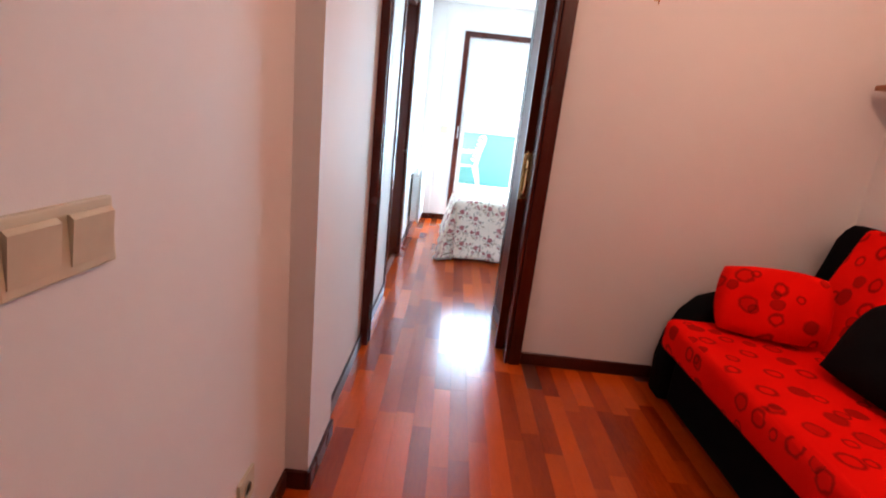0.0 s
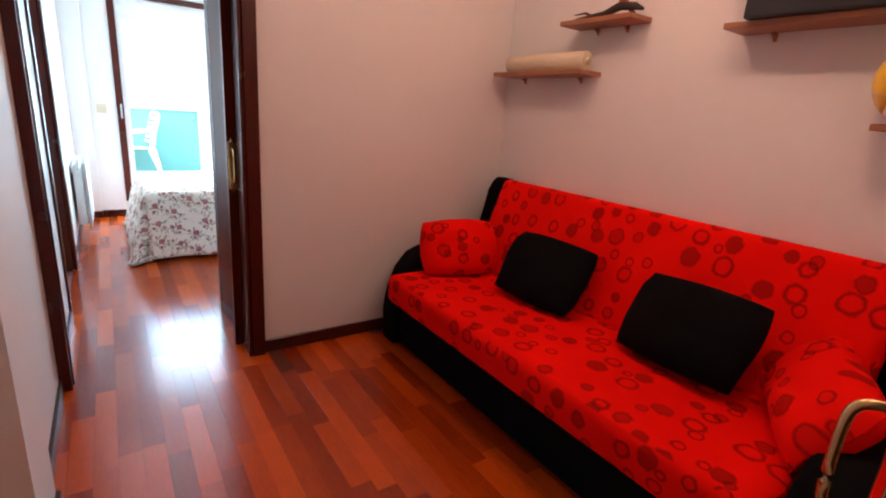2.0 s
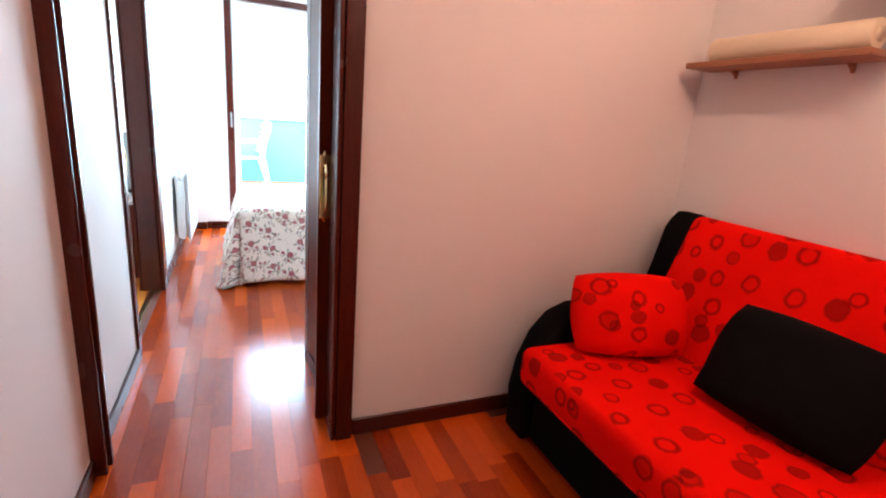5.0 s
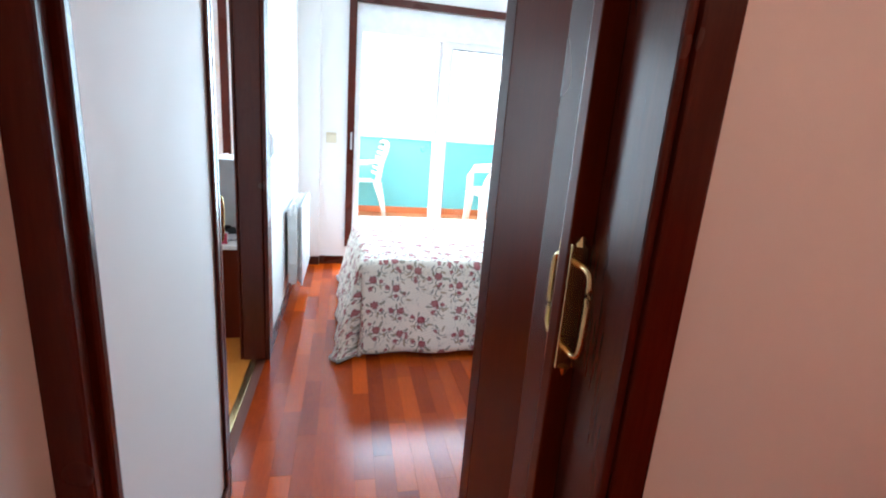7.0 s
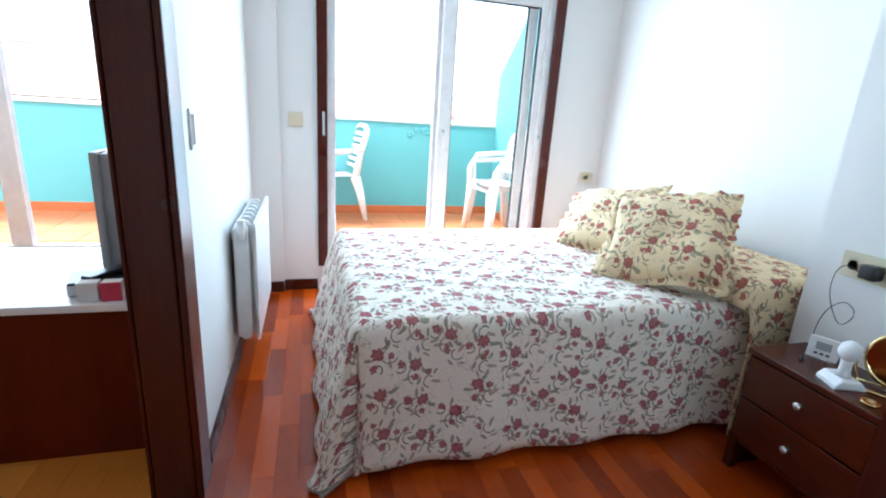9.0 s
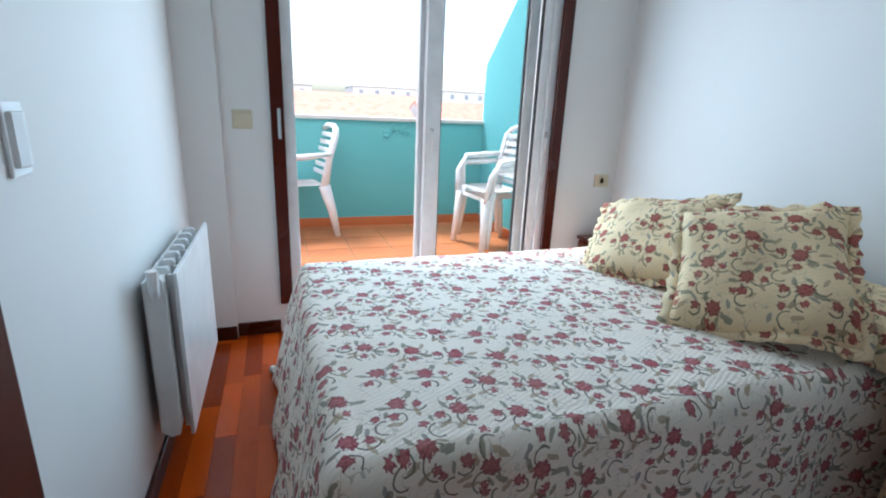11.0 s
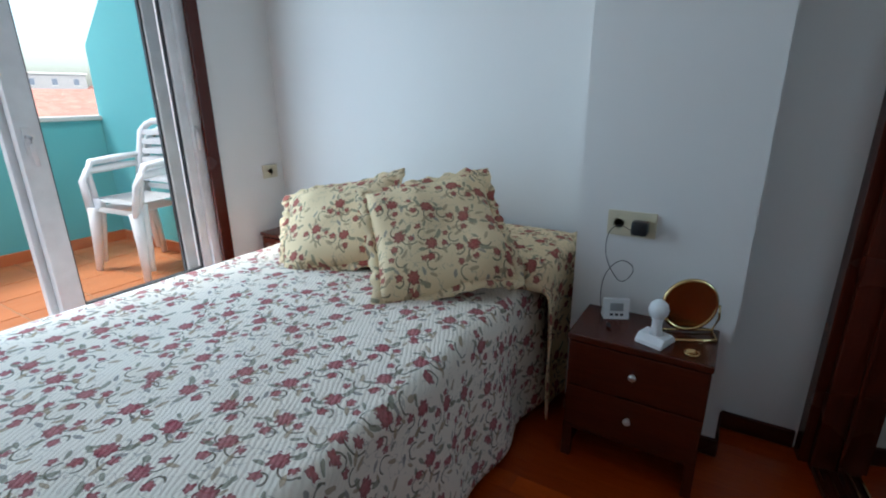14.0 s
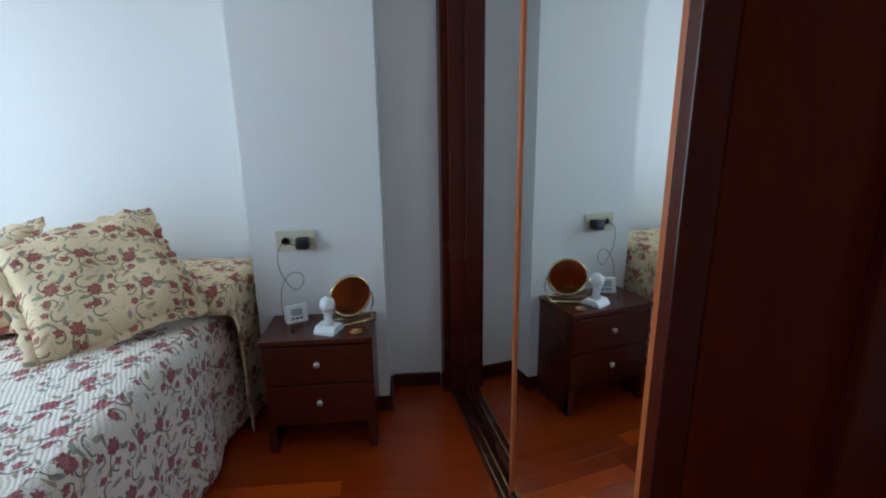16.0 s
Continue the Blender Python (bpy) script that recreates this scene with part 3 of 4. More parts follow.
def pillow(name, w, h, t, material, m, label, category="pillow", flange=0.0, seed=0, sag=0.0, group="", soft=0.0):
    """A stuffed cushion w by h, t thick, in its own xy plane, then set at the pose m."""
    bm = bmesh.new()
    N = 22
    layer = bm.loops.layers.uv.new("metres")
    sides = []
    for s in (1, -1):
        grid = []
        for i in range(N + 1):
            row = []
            for j in range(N + 1):
                u, v = 2 * i / N - 1, 2 * j / N - 1
                pin = 1 - 0.06 * (1 - abs(v) ** 2) * abs(u) ** 4
                pin2 = 1 - 0.06 * (1 - abs(u) ** 2) * abs(v) ** 4
                x, y = u * w / 2 * pin * math.sqrt(1 - soft * v * v), v * h / 2 * pin2 * math.sqrt(1 - soft * u * u)
                fat = max(0.0, (1 - abs(u) ** 3.0)) ** 0.55 * max(0.0, (1 - abs(v) ** 3.0)) ** 0.55
                z = s * t / 2 * fat
                z += 0.014 * fat * noise.noise(Vector((u * 2.2 + seed, v * 2.2, s * 3 + seed)))
                z += 0.05 * sag * (u * u + v * v) * noise.noise(Vector((u * 1.1 + 5 + seed, v * 1.1, 0)))
                row.append(bm.verts.new((x, y, z + (0.0015 * s))))
            grid.append(row)
        sides.append(grid)
        for i in range(N):
            for j in range(N):
                f = bm.faces.new((grid[i][j], grid[i + 1][j], grid[i + 1][j + 1], grid[i][j + 1]))
                for lo in f.loops:
                    lo[layer].uv = (lo.vert.co.x + seed * 0.37 + 0.5 * s, lo.vert.co.y + seed * 0.21)
    rim = [(i, 0) for i in range(N)] + [(N, j) for j in range(N)] + [(i, N) for i in range(N, 0, -1)] + [(0, j) for j in range(N, 0, -1)]
    for k in range(len(rim)):
        a, b = rim[k], rim[(k + 1) % len(rim)]
        f = bm.faces.new((sides[0][a[0]][a[1]], sides[1][a[0]][a[1]], sides[1][b[0]][b[1]], sides[0][b[0]][b[1]]))
        for lo in f.loops:
            lo[layer].uv = (lo.vert.co.x, lo.vert.co.y)
    ob = part(name, bm, material, None, "", True)
    ob.matrix_world = m
    tagged(ob, label, category, group)
    if flange:
        bm = bmesh.new()
        layer = bm.loops.layers.uv.new("metres")
        inner, outer = [], []
        for k, (i, j) in enumerate(rim):
            u, v = 2 * i / N - 1, 2 * j / N - 1
            pin = 1 - 0.06 * (1 - abs(v) ** 2) * abs(u) ** 4
            pin2 = 1 - 0.06 * (1 - abs(u) ** 2) * abs(v) ** 4
            z = 0.05 * sag * (u * u + v * v) * noise.noise(Vector((u * 1.1 + 5 + seed, v * 1.1, 0)))
            p = Vector((u * w / 2 * pin, v * h / 2 * pin2, z))
            d = Vector((u if abs(u) > 0.99 else 0, v if abs(v) > 0.99 else 0, 0)).normalized()
            wv = flange * (1 + 0.22 * math.sin(k * 1.9))
            inner.append(p - d * 0.012)
            outer.append(p + d * wv + Vector((0, 0, 0.006 * math.sin(k * 1.7 + seed))))
        rings = [[bm.verts.new(p + Vector((0, 0, dz))) for p in src] for src, dz in ((inner, 0.004), (outer, 0.002), (outer, -0.002), (inner, -0.004))]
        K = len(rim)
        for r in range(4):
            for k in range(K):
                f = bm.faces.new((rings[r][k], rings[r][(k + 1) % K], rings[(r + 1) % 4][(k + 1) % K], rings[(r + 1) % 4][k]))
                for lo in f.loops:
                    lo[layer].uv = (lo.vert.co.x + seed * 0.37, lo.vert.co.y + seed * 0.21)
        fl = part("flange", bm, material, ob, "", True)
    return ob


def stand(c, normal, up=(0, 0, 1), spin=0):
    """A pose whose z looks along normal, with y as near to up as can be."""
    z = Vector(normal).normalized()
    x = Vector(up).cross(z).normalized()
    y = z.cross(x)
    m = Matrix((x, y, z)).transposed().to_4x4()
    m.translation = c
    return m @ Matrix.Rotation(radians(spin), 4, 'Z')


pillow("cushion", 0.45, 0.33, 0.20, REDCLOTH, stand((0.940, -0.465, 0.592), (-0.35, -0.75, 0.45), spin=3), "red cushion with dark rings leaning on the sofa arm", "cushion", 0, 1, 0.3, "sofa cushions", 0.30)
pillow("cushion", 0.49, 0.36, 0.16, BLACKCLOTH, stand((1.060, -0.985, 0.603), (-0.80, -0.10, 0.55), spin=-2), "plain black cushion leaning on the red backrest", "cushion", 0, 2, 0.3, "sofa cushions", 0.24)
pillow("cushion", 0.50, 0.36, 0.15, BLACKCLOTH, stand((1.072, -1.685, 0.612), (-0.80, 0.06, 0.55), spin=2), "plain black cushion leaning on the red backrest", "cushion", 0, 3, 0.3, "sofa cushions", 0.24)
pillow("cushion", 0.54, 0.30, 0.17, REDCLOTH, stand((1.05, -2.10, 0.575), (-0.38, 0.72, 0.5), spin=-2), "red cushion with dark rings at the sofa's end", "cushion", 0, 4, 0.3, "sofa cushions", 0.16)


# ---- wall shelves and what stands on them ----
def shelf(y0, y1, z, label):
    top = thing("wall_shelf", label, "shelf", "wall shelves", (XS, (y0 + y1) / 2, z))
    h = (y1 - y0) / 2
    part("board", cube(-0.155, 0, -h, h, 0, 0.022, bevel=0.004), SHELFWOOD, top)
    for y in (-h + 0.12, h - 0.12):
        part("bracket", prism(bmesh.new(), [(0, 0), (-0.03, 0), (-0.026, -0.008), (-0.010, -0.018), (0, -0.03)], "y", y - 0.006, y + 0.006), SHELFWOOD, top)
    return top


shelf(-0.795, -0.138, 1.515, "oak wall shelf with a rolled paper on it")
shelf(-1.03, -0.62, 1.742, "oak wall shelf with a dark carving on it")
shelf(-2.36, -1.44, 1.655, "oak wall shelf with a black box on it")
shelf(-2.36, -1.95, 1.325, "oak wall shelf with a yellow ball on it")
roll = thing("paper_roll", "cream paper roll lying on an oak shelf", "paper roll", at=(1.40, -0.49, 1.537))
bm = prism(bmesh.new(), [(x * 0.9, z + 0.046) for x, z in arc(0, 0, 0.046, 0, 345, 22)], "y", -0.28, 0.28, 0.006)
part("sheet", bm, CREAM, roll, "", True)
part("core", prism(bmesh.new(), [(x * 0.9, z + 0.046) for x, z in arc(0, 0, 0.022, 0, 345, 16)], "y", -0.284, 0.284), IVORY, roll, "", True)
carv = thing("carved_figure", "dark carved driftwood piece with an amber bead", "ornament", at=(1.40, -0.83, 1.754))
part("trunk", tube(bmesh.new(), [(0, 0.20, 0.012), (0, 0.10, 0.018), (0.005, 0.0, 0.032), (-0.005, -0.09, 0.055), (0, -0.17, 0.045), (0, -0.21, 0.03)], [0.012, 0.018, 0.015, 0.02, 0.016, 0.006], 9), DARKWOOD, carv, "", True)
part("twig", tube(bmesh.new(), [(0.0, 0.06, 0.024), (0.01, 0.12, 0.05), (0, 0.18, 0.045)], [0.009, 0.006, 0.003], 7), DARKWOOD, carv, "", True)
part("foot", tube(bmesh.new(), [(0.0, -0.13, 0.05), (0.02, -0.15, 0.02), (0.03, -0.16, 0.0)], [0.010, 0.010, 0.012], 7), DARKWOOD, carv, "", True)
part("bead", lathe(bmesh.new(), [(0.004, 0), (0.02, 0.008), (0.026, 0.024), (0.018, 0.04), (0.004, 0.046)], (0, -0.10, 0.065), 14), LIT_TRIM_AMBER, carv, "amber bead", True)
bx = thing("black_box", "black plastic box on a high oak shelf", "box", at=(1.39, -1.74, 1.677))
part("case", cube(-0.09, 0.09, -0.22, 0.22, 0, 0.24, bevel=0.008), BLACK, bx)
part("lid", cube(-0.094, 0.094, -0.224, 0.224, 0.242, 0.262, bevel=0.005), BLACK, bx)
ball = thing("football", "glossy yellow and cream football resting on a shelf", "ball", at=(1.364, -2.045, 1.347))
BR = 0.122
for nm, sx, mat in (("yellow_half", 1, YELLOW), ("cream_half", -1, CREAM)):
    bm = lathe(bmesh.new(), [(BR * math.cos(radians(a)) + 0.0005, BR * math.sin(radians(a))) for a in range(1, 91, 8)], sides=36)
    bmesh.ops.rotate(bm, verts=bm.verts, cent=(0, 0, 0), matrix=Matrix.Rotation(radians(0 if sx > 0 else 180), 3, 'X'))
    bmesh.ops.rotate(bm, verts=bm.verts, cent=(0, 0, 0), matrix=Matrix.Rotation(radians(-52), 3, 'X'))
    bmesh.ops.translate(bm, verts=bm.verts, vec=(0, 0, BR))
    part(nm, bm, mat, ball, "", True)
for k, (tx, tz) in enumerate(((20, 0), (75, 30), (-40, 60), (110, -35))):
    pts = [Matrix.Rotation(radians(tz), 3, 'Z') @ (Matrix.Rotation(radians(tx), 3, 'X') @ Vector((0.96 * BR * math.cos(radians(a)), 0.96 * BR * math.sin(radians(a)), 0.29 * BR))) + Vector((0, 0, BR)) for a in range(0, 360, 15)]
    part("seam", tube(bmesh.new(), pts, 0.0013, 5, True), GREY, ball)
part("patch", tube(bmesh.new(), [(-0.104, -0.055, 0.075), (-0.092, -0.075, 0.07), (-0.072, -0.09, 0.068)], [0.008, 0.014, 0.010], 8), BLACK, ball, "black printed patch")


# ---- terrace door ----
td = thing("window_1", "white sliding terrace door, one half open, in a mahogany surround", "window")
td["kind"] = "structure"
for b, m in (((-0.485, -0.425, YW - 0.02, YW + 0.004, 0.16, 2.19), MAHOGANY), ((1.02, 1.085, YW - 0.02, YW + 0.004, 0.16, 2.19), MAHOGANY), ((-0.425, 1.02, YW - 0.02, YW + 0.004, 2.135, 2.19), MAHOGANY_X), ((-0.425, 1.02, YW - 0.02, YW + 0.004, 0.16, 0.20), MAHOGANY_X)):
    part("casing", cube(*b, bevel=0.005), m, td, "mahogany casing")
part("shutter_box", cube(-0.425, 1.02, YW + 0.03, YW + 0.14, 1.975, 2.135, bevel=0.004), PVC, td, "white roller shutter box")
for b in ((-0.425, -0.375, YW + 0.02, YW + 0.17, 0.20, 1.975), (0.985, 1.05, YW + 0.02, YW + 0.17, 0.20, 1.975), (-0.375, 0.985, YW + 0.02, YW + 0.17, 1.925, 1.975), (-0.375, 0.985, YW + 0.02, YW + 0.17, 0.20, 0.265)):
    part("frame", cube(*b, bevel=0.004), PVC, td)


def sash(x0, x1, y0, y1, z0, z1, st, levers):
    s = part("sash", box(box(box(cube(x0, x0 + st, y0, y1, z0, z1, bevel=0.005), x1 - st, x1, y0, y1, z0, z1, 0.005), x0 + st, x1 - st, y0, y1, z0, z0 + st * 0.75, 0.004), x0 + st, x1 - st, y0, y1, z1 - st * 0.75, z1, 0.004), PVC, td, "white sliding sash")
    ym = (y0 + y1) / 2
    g = part("pane", cube(x0 + st, x1 - st, ym - 0.003, ym + 0.003, z0 + st * 0.75, z1 - st * 0.75), GLASS, s)
    g.visible_shadow = False
    gk = bmesh.new()
    zt, zb = z1 - st * 0.75, z0 + st * 0.75
    for b in ((x0 + st, x0 + st + 0.008, zb, zt), (x1 - st - 0.008, x1 - st, zb, zt), (x0 + st + 0.008, x1 - st - 0.008, zb, zb + 0.008), (x0 + st + 0.008, x1 - st - 0.008, zt - 0.008, zt)):
        box(gk, b[0], b[1], ym - 0.010, ym + 0.010, b[2], b[3])
    part("gasket", gk, RUBBER, s)
    for lever in levers:
        part("lever", tube(bmesh.new(), [(lever, y0, 1.06), (lever, y0 - 0.03, 1.06), (lever, y0 - 0.035, 1.03), (lever + 0.004, y0 - 0.032, 0.95)], [0.011, 0.009, 0.009, 0.007], 8), WHITE, s, "white lever", True)
        part("rose", cube(lever - 0.014, lever + 0.014, y0 - 0.006, y0, 0.99, 1.10, bevel=0.003), WHITE, s)


sash(0.285, 1.03, YW + 0.045, YW + 0.095, 0.26, 1.94, 0.085, (1.0, 0.318))
sash(0.262, 0.945, YW + 0.105, YW + 0.150, 0.26, 1.94, 0.060, ())
part("latch", cube(-0.455, -0.44, YW - 0.035, YW - 0.02, 1.0, 1.14, bevel=0.004), STEEL, td, "small steel latch")


# ---- radiator ----
rad = thing("radiator", "white ribbed aluminium radiator hung on the passage wall", "radiator", at=(XL, 2.83, 0.13))
R0, R1, RH = -0.34, 0.34, 0.54
body = [(0.030, 0.03), (0.026, 0.05), (0.026, RH - 0.04), (0.032, RH - 0.008), (0.045, RH), (0.070, RH), (0.079, RH - 0.012), (0.082, RH - 0.05), (0.082, 0.05), (0.074, 0.02), (0.05, 0.015)]
for i in range(8):
    y0 = R0 + (R1 - R0) * i / 8
    part("fin", prism(bmesh.new(), body, "y", y0 + (0.003 if i else -0.012), y0 + 0.022, 0.004), ENAMEL, rad)
    part("web", cube(0.083, 0.100, y0 + 0.034, y0 + 0.044, 0.02, RH - 0.006), ENAMEL, rad)
part("core", cube(0.044, 0.066, R0 + 0.022, R1 - 0.004, 0.03, RH - 0.02), ENAMEL, rad)
part("front_plate", cube(0.100, 0.112, R0 + 0.012, R1, 0.0, RH + 0.004, bevel=0.003), ENAMEL, rad, "flat white front plate")
part("back_plate", cube(0.018, 0.026, R0 + 0.012, R1, 0.02, RH - 0.02), ENAMEL, rad)
for y in (R0 + 0.10, R1 - 0.10):
    part("bracket", cube(0.0, 0.018, y - 0.02, y + 0.02, RH - 0.09, RH - 0.05, bevel=0.003), STEEL, rad)
part("valve", tube(bmesh.new(), [(0.06, R0, RH - 0.05), (0.06, R0 - 0.03, RH - 0.05), (0.06, R0 - 0.035, RH - 0.03), (0.06, R0 - 0.035, RH + 0.03)], [0.011, 0.011, 0.014, 0.017], 10), ENAMEL, rad)


# ---- bed ----
BX0, BX1, BY0, BY1, BZ = -0.37, 1.452, 1.755, 2.93, 0.528
bed = thing("bed", "double bed made up under a floral quilt", "bed")
part("mattress", cube(BX0 + 0.03, 1.47, BY0 + 0.03, BY1 - 0.03, 0.27, BZ - 0.012, bevel=0.04, seg=3), SHEET, bed, "", True)
part("bed_base", cube(BX0 + 0.05, 1.47, BY0 + 0.05, BY1 - 0.05, 0.16, 0.268, bevel=0.01), CHERRY, bed, "cherry wood bed base")
for x in (BX0 + 0.14, 1.38):
    for y in (BY0 + 0.13, BY1 - 0.13):
        part("leg", tube(bmesh.new(), [(x, y, 0), (x, y, 0.16)], 0.03, 10), CHERRY, bed)


def drape(x0, x1, y0, y1, z, left, near, far, right, flare, step, hem, seed, head=None):
    """A cloth laid over a flat top, hanging on its sides; UVs are metres of cloth."""
    bm = bmesh.new()
    layer = bm.loops.layers.uv.new("metres")
    us = np.arange(x0 - left, x1 + right + 1e-6, step)
    vs = np.arange(y0 - near, y1 + far + 1e-6, step)
    grid = []
    for u in us:
        row = []
        for v in vs:
            du = max(x0 - u, 0.0) if u < x0 else -max(u - x1, 0.0)
            dv = max(y0 - v, 0.0) if v < y0 else -max(v - y1, 0.0)
            d = max(abs(du), abs(dv)) + 0.10 * min(abs(du), abs(dv))
            cx, cy = min(max(u, x0), x1), min(max(v, y0), y1)
            if d > 1e-6:
                hyp = math.hypot(du, dv)
                ox, oy = -du / hyp, -dv / hyp
                along = (v if abs(du) > abs(dv) else u)
                corner = min(abs(du), abs(dv)) / max(d, 1e-6)
                fold = 0.014 * math.sin(along * 17 + seed) * (1 - corner) + 0.030 * corner * math.sin(math.atan2(du, dv) * 6 + seed)
                rnd = 0.035
                drop = max(0.0, d - rnd * 0.6)
                side = flare * (1.0 if abs(du) > abs(dv) else 0.30) * (0.8 + 0.1 * corner)
                out = min(d, rnd) * 0.75 + drop * side + fold * min(1.0, drop / 0.25) + 0.012 * noise.noise(Vector((u * 5, v * 5, seed)))
                zz = z - max(0.0, d - rnd * 0.35) * math.sqrt(max(0.1, 1 - side * side))
                low = hem * (1 + 0.5 * math.sin(along * 21 + seed))
                if zz < 0.012 + low:
                    out += (0.012 + low - zz) * 0.8
                    zz = 0.012 + low * (1 if corner < 0.3 else 0.4)
                p = (cx + ox * out, cy + oy * out, zz)
            else:
                edge = min(u - x0, x1 - u, v - y0, y1 - v)
                p = (cx, cy, z + 0.010 * noise.noise(Vector((u * 2.3, v * 2.3, seed))) + 0.004 * noise.noise(Vector((u * 9, v * 9, seed))) - 0.012 * math.exp(-edge / 0.02))
            row.append((bm.verts.new(p), u, v))
        grid.append(row)
    for i in range(len(us) - 1):
        for j in range(len(vs) - 1):
            q = (grid[i][j], grid[i + 1][j], grid[i + 1][j + 1], grid[i][j + 1])
            f = bm.faces.new([c[0] for c in q])
            for lo, c in zip(f.loops, q):
                lo[layer].uv = (c[1], c[2])
    edges = [[r[0][0].co.copy() for r in grid][::-1], [c[0].co.copy() for c in grid[0]], [r[-1][0].co.copy() for r in grid]]
    return bm, [p for e in edges for p in e]


cloth, rim = drape(BX0, BX1, BY0, BY1, BZ + 0.006, 0.53, 0.51, 0.50, 0.0, 0.28, 0.025, 0.010, 1.0)
quilt = part("quilt", cloth, QUILT, None, "", True)
part("hem", tube(bmesh.new(), [p for p in rim[::2]], 0.0075, 6), PILLOW, quilt, "rolled cream hem", True)
solid = quilt.modifiers.new("thickness", 'SOLIDIFY')
solid.thickness, solid.offset = 0.010, 1
tagged(quilt, "cream quilt with crimson flowers spread over the bed", "quilt")
cloth, rim = drape(1.05, 1.455, BY0 - 0.085, BY1 + 0.03, 0.655, 0.12, 0.63, 0.30, 0.0, 0.08, 0.025, 0.0, 4.0)
cover = part("bolster_cover", cloth, PILLOW, None, "", True)
solid = cover.modifiers.new("thickness", 'SOLIDIFY')
solid.thickness, solid.offset = 0.008, 1
tagged(cover, "floral cover folded over the bolster at the bed's head", "bed cover")
bol = part("bolster", prism(bmesh.new(), [(x * 1.25 + 1.27, z + 0.585) for x, z in arc(0, 0, 0.062, 0, 337.5, 15)], "y", BY0 - 0.03, BY1 - 0.02, 0.02, 3), SHEET, None, "", True)
tagged(bol, "long white bolster under the floral cover", "bolster")
P1 = stand((0.936, 2.035, 0.727), (-0.545, -0.345, 0.75), spin=11)
pillow("pillow", 0.47, 0.48, 0.15, PILLOW, P1, "floral cushion with a ruffled edge propped at the bed's head", "pillow", 0.03, 3, 1.0, "bed pillows")
P2 = stand((0.955, 2.52, 0.692), (-0.70, -0.12, 0.68), spin=19)
pillow("pillow", 0.52, 0.40, 0.15, PILLOW, P2, "floral cushion with a ruffled edge behind the other one", "pillow", 0.03, 8, 1.0, "bed pillows")


# ---- bedside cabinets ----
def bedside(at, label):
    """Two drawers over an open foot; front looks to -x, back at x = 0."""
    top = thing("bedside_cabinet", label, "bedside cabinet", "bedside cabinets", at)
    w, h, d = 0.205, 0.470, 0.255
    part("top", cube(-d - 0.006, 0, -w - 0.004, w + 0.004, h - 0.022, h, bevel=0.004), CHERRY, top)
    part("side", cube(-d + 0.012, -0.004, -w, -w + 0.018, 0, h - 0.023), CHERRY, top)
    part("side", cube(-d + 0.012, -0.004, w - 0.018, w, 0, h - 0.023), CHERRY, top)
    part("back", cube(-0.014, -0.004, -w + 0.019, w - 0.019, 0.10, h - 0.023), CHERRY, top)
    part("shelf", cube(-d + 0.014, -0.015, -w + 0.019, w - 0.019, 0.108, 0.124), CHERRY, top)
    for z0, z1 in ((0.130, 0.282), (0.288, 0.441)):
        dr = part("drawer", cube(-d, -d + 0.020, -w + 0.004, w - 0.004, z0, z1, bevel=0.003), CHERRY, top)
        bm = lathe(bmesh.new(), [(0.005, 0), (0.005, 0.008), (0.011, 0.014), (0.012, 0.019), (0.007, 0.024), (0.001, 0.025)], sides=14)
        bmesh.ops.rotate(bm, verts=bm.verts, cent=(0, 0, 0), matrix=Matrix.Rotation(radians(-90), 3, 'Y'))
        bmesh.ops.translate(bm, verts=bm.verts, vec=(-d, 0, (z0 + z1) / 2 + 0.01))
        part("knob", bm, STEEL, dr, "round steel knob", True)
    part("leg", cube(-d + 0.002, -d + 0.034, -w, -w + 0.03, 0, 0.128), CHERRY, top)
    part("leg", cube(-d + 0.002, -d + 0.034, w - 0.03, w, 0, 0.128), CHERRY, top)
    return top


NX, NY, NZ = 1.183, 1.325, 0.470
bedside((NX, NY, 0), "cherry wood bedside cabinet with two drawers and an open foot")
bedside((1.495, 3.21, 0), "cherry wood bedside cabinet between bed and terrace door")
phone = thing("desk_phone", "small black telephone base on the bedside cabinet", "telephone", at=(1.36, 3.22, NZ))
part("base", cube(-0.05, 0.05, -0.06, 0.06, 0, 0.03, bevel=0.01), BLACK, phone, "", True)
part("cradle", cube(-0.03, 0.03, -0.045, 0.045, 0.028, 0.05, bevel=0.01), BLACK, phone, "", True)

clock = thing("alarm_clock", "white digital alarm clock with a grey display", "clock", at=(1.115, 1.43, NZ), rz=-64)
part("case", prism(bmesh.new(), [(-0.022, 0), (0.028, 0), (0.010, 0.082), (-0.004, 0.082)], "x", -0.052, 0.052, 0.004), WHITE, clock)
part("display", prism(bmesh.new(), [(-0.0175, 0.036), (-0.0115, 0.066), (-0.0125, 0.067), (-0.0195, 0.036)], "x", -0.026, 0.026), GREY, clock, "grey display")
for i in range(3):
    part("button", prism(bmesh.new(), [(-0.0195, 0.016), (-0.018, 0.024), (-0.0215, 0.024), (-0.0235, 0.016)], "x", -0.026 + i * 0.02, -0.014 + i * 0.02), BLACK, clock)
clock.scale = (0.82, 0.82, 0.82)
tl = thing("touch_lamp", "white bulb-shaped lamp on a square foot", "lamp", at=(1.00, 1.285, NZ), rz=-20)
part("foot", prism(bmesh.new(), [(-0.052, 0.0), (0.052, 0.0), (0.050, 0.012), (0.03, 0.032), (-0.03, 0.032), (-0.050, 0.012)], "y", -0.05, 0.05, 0.006), WHITE, tl)
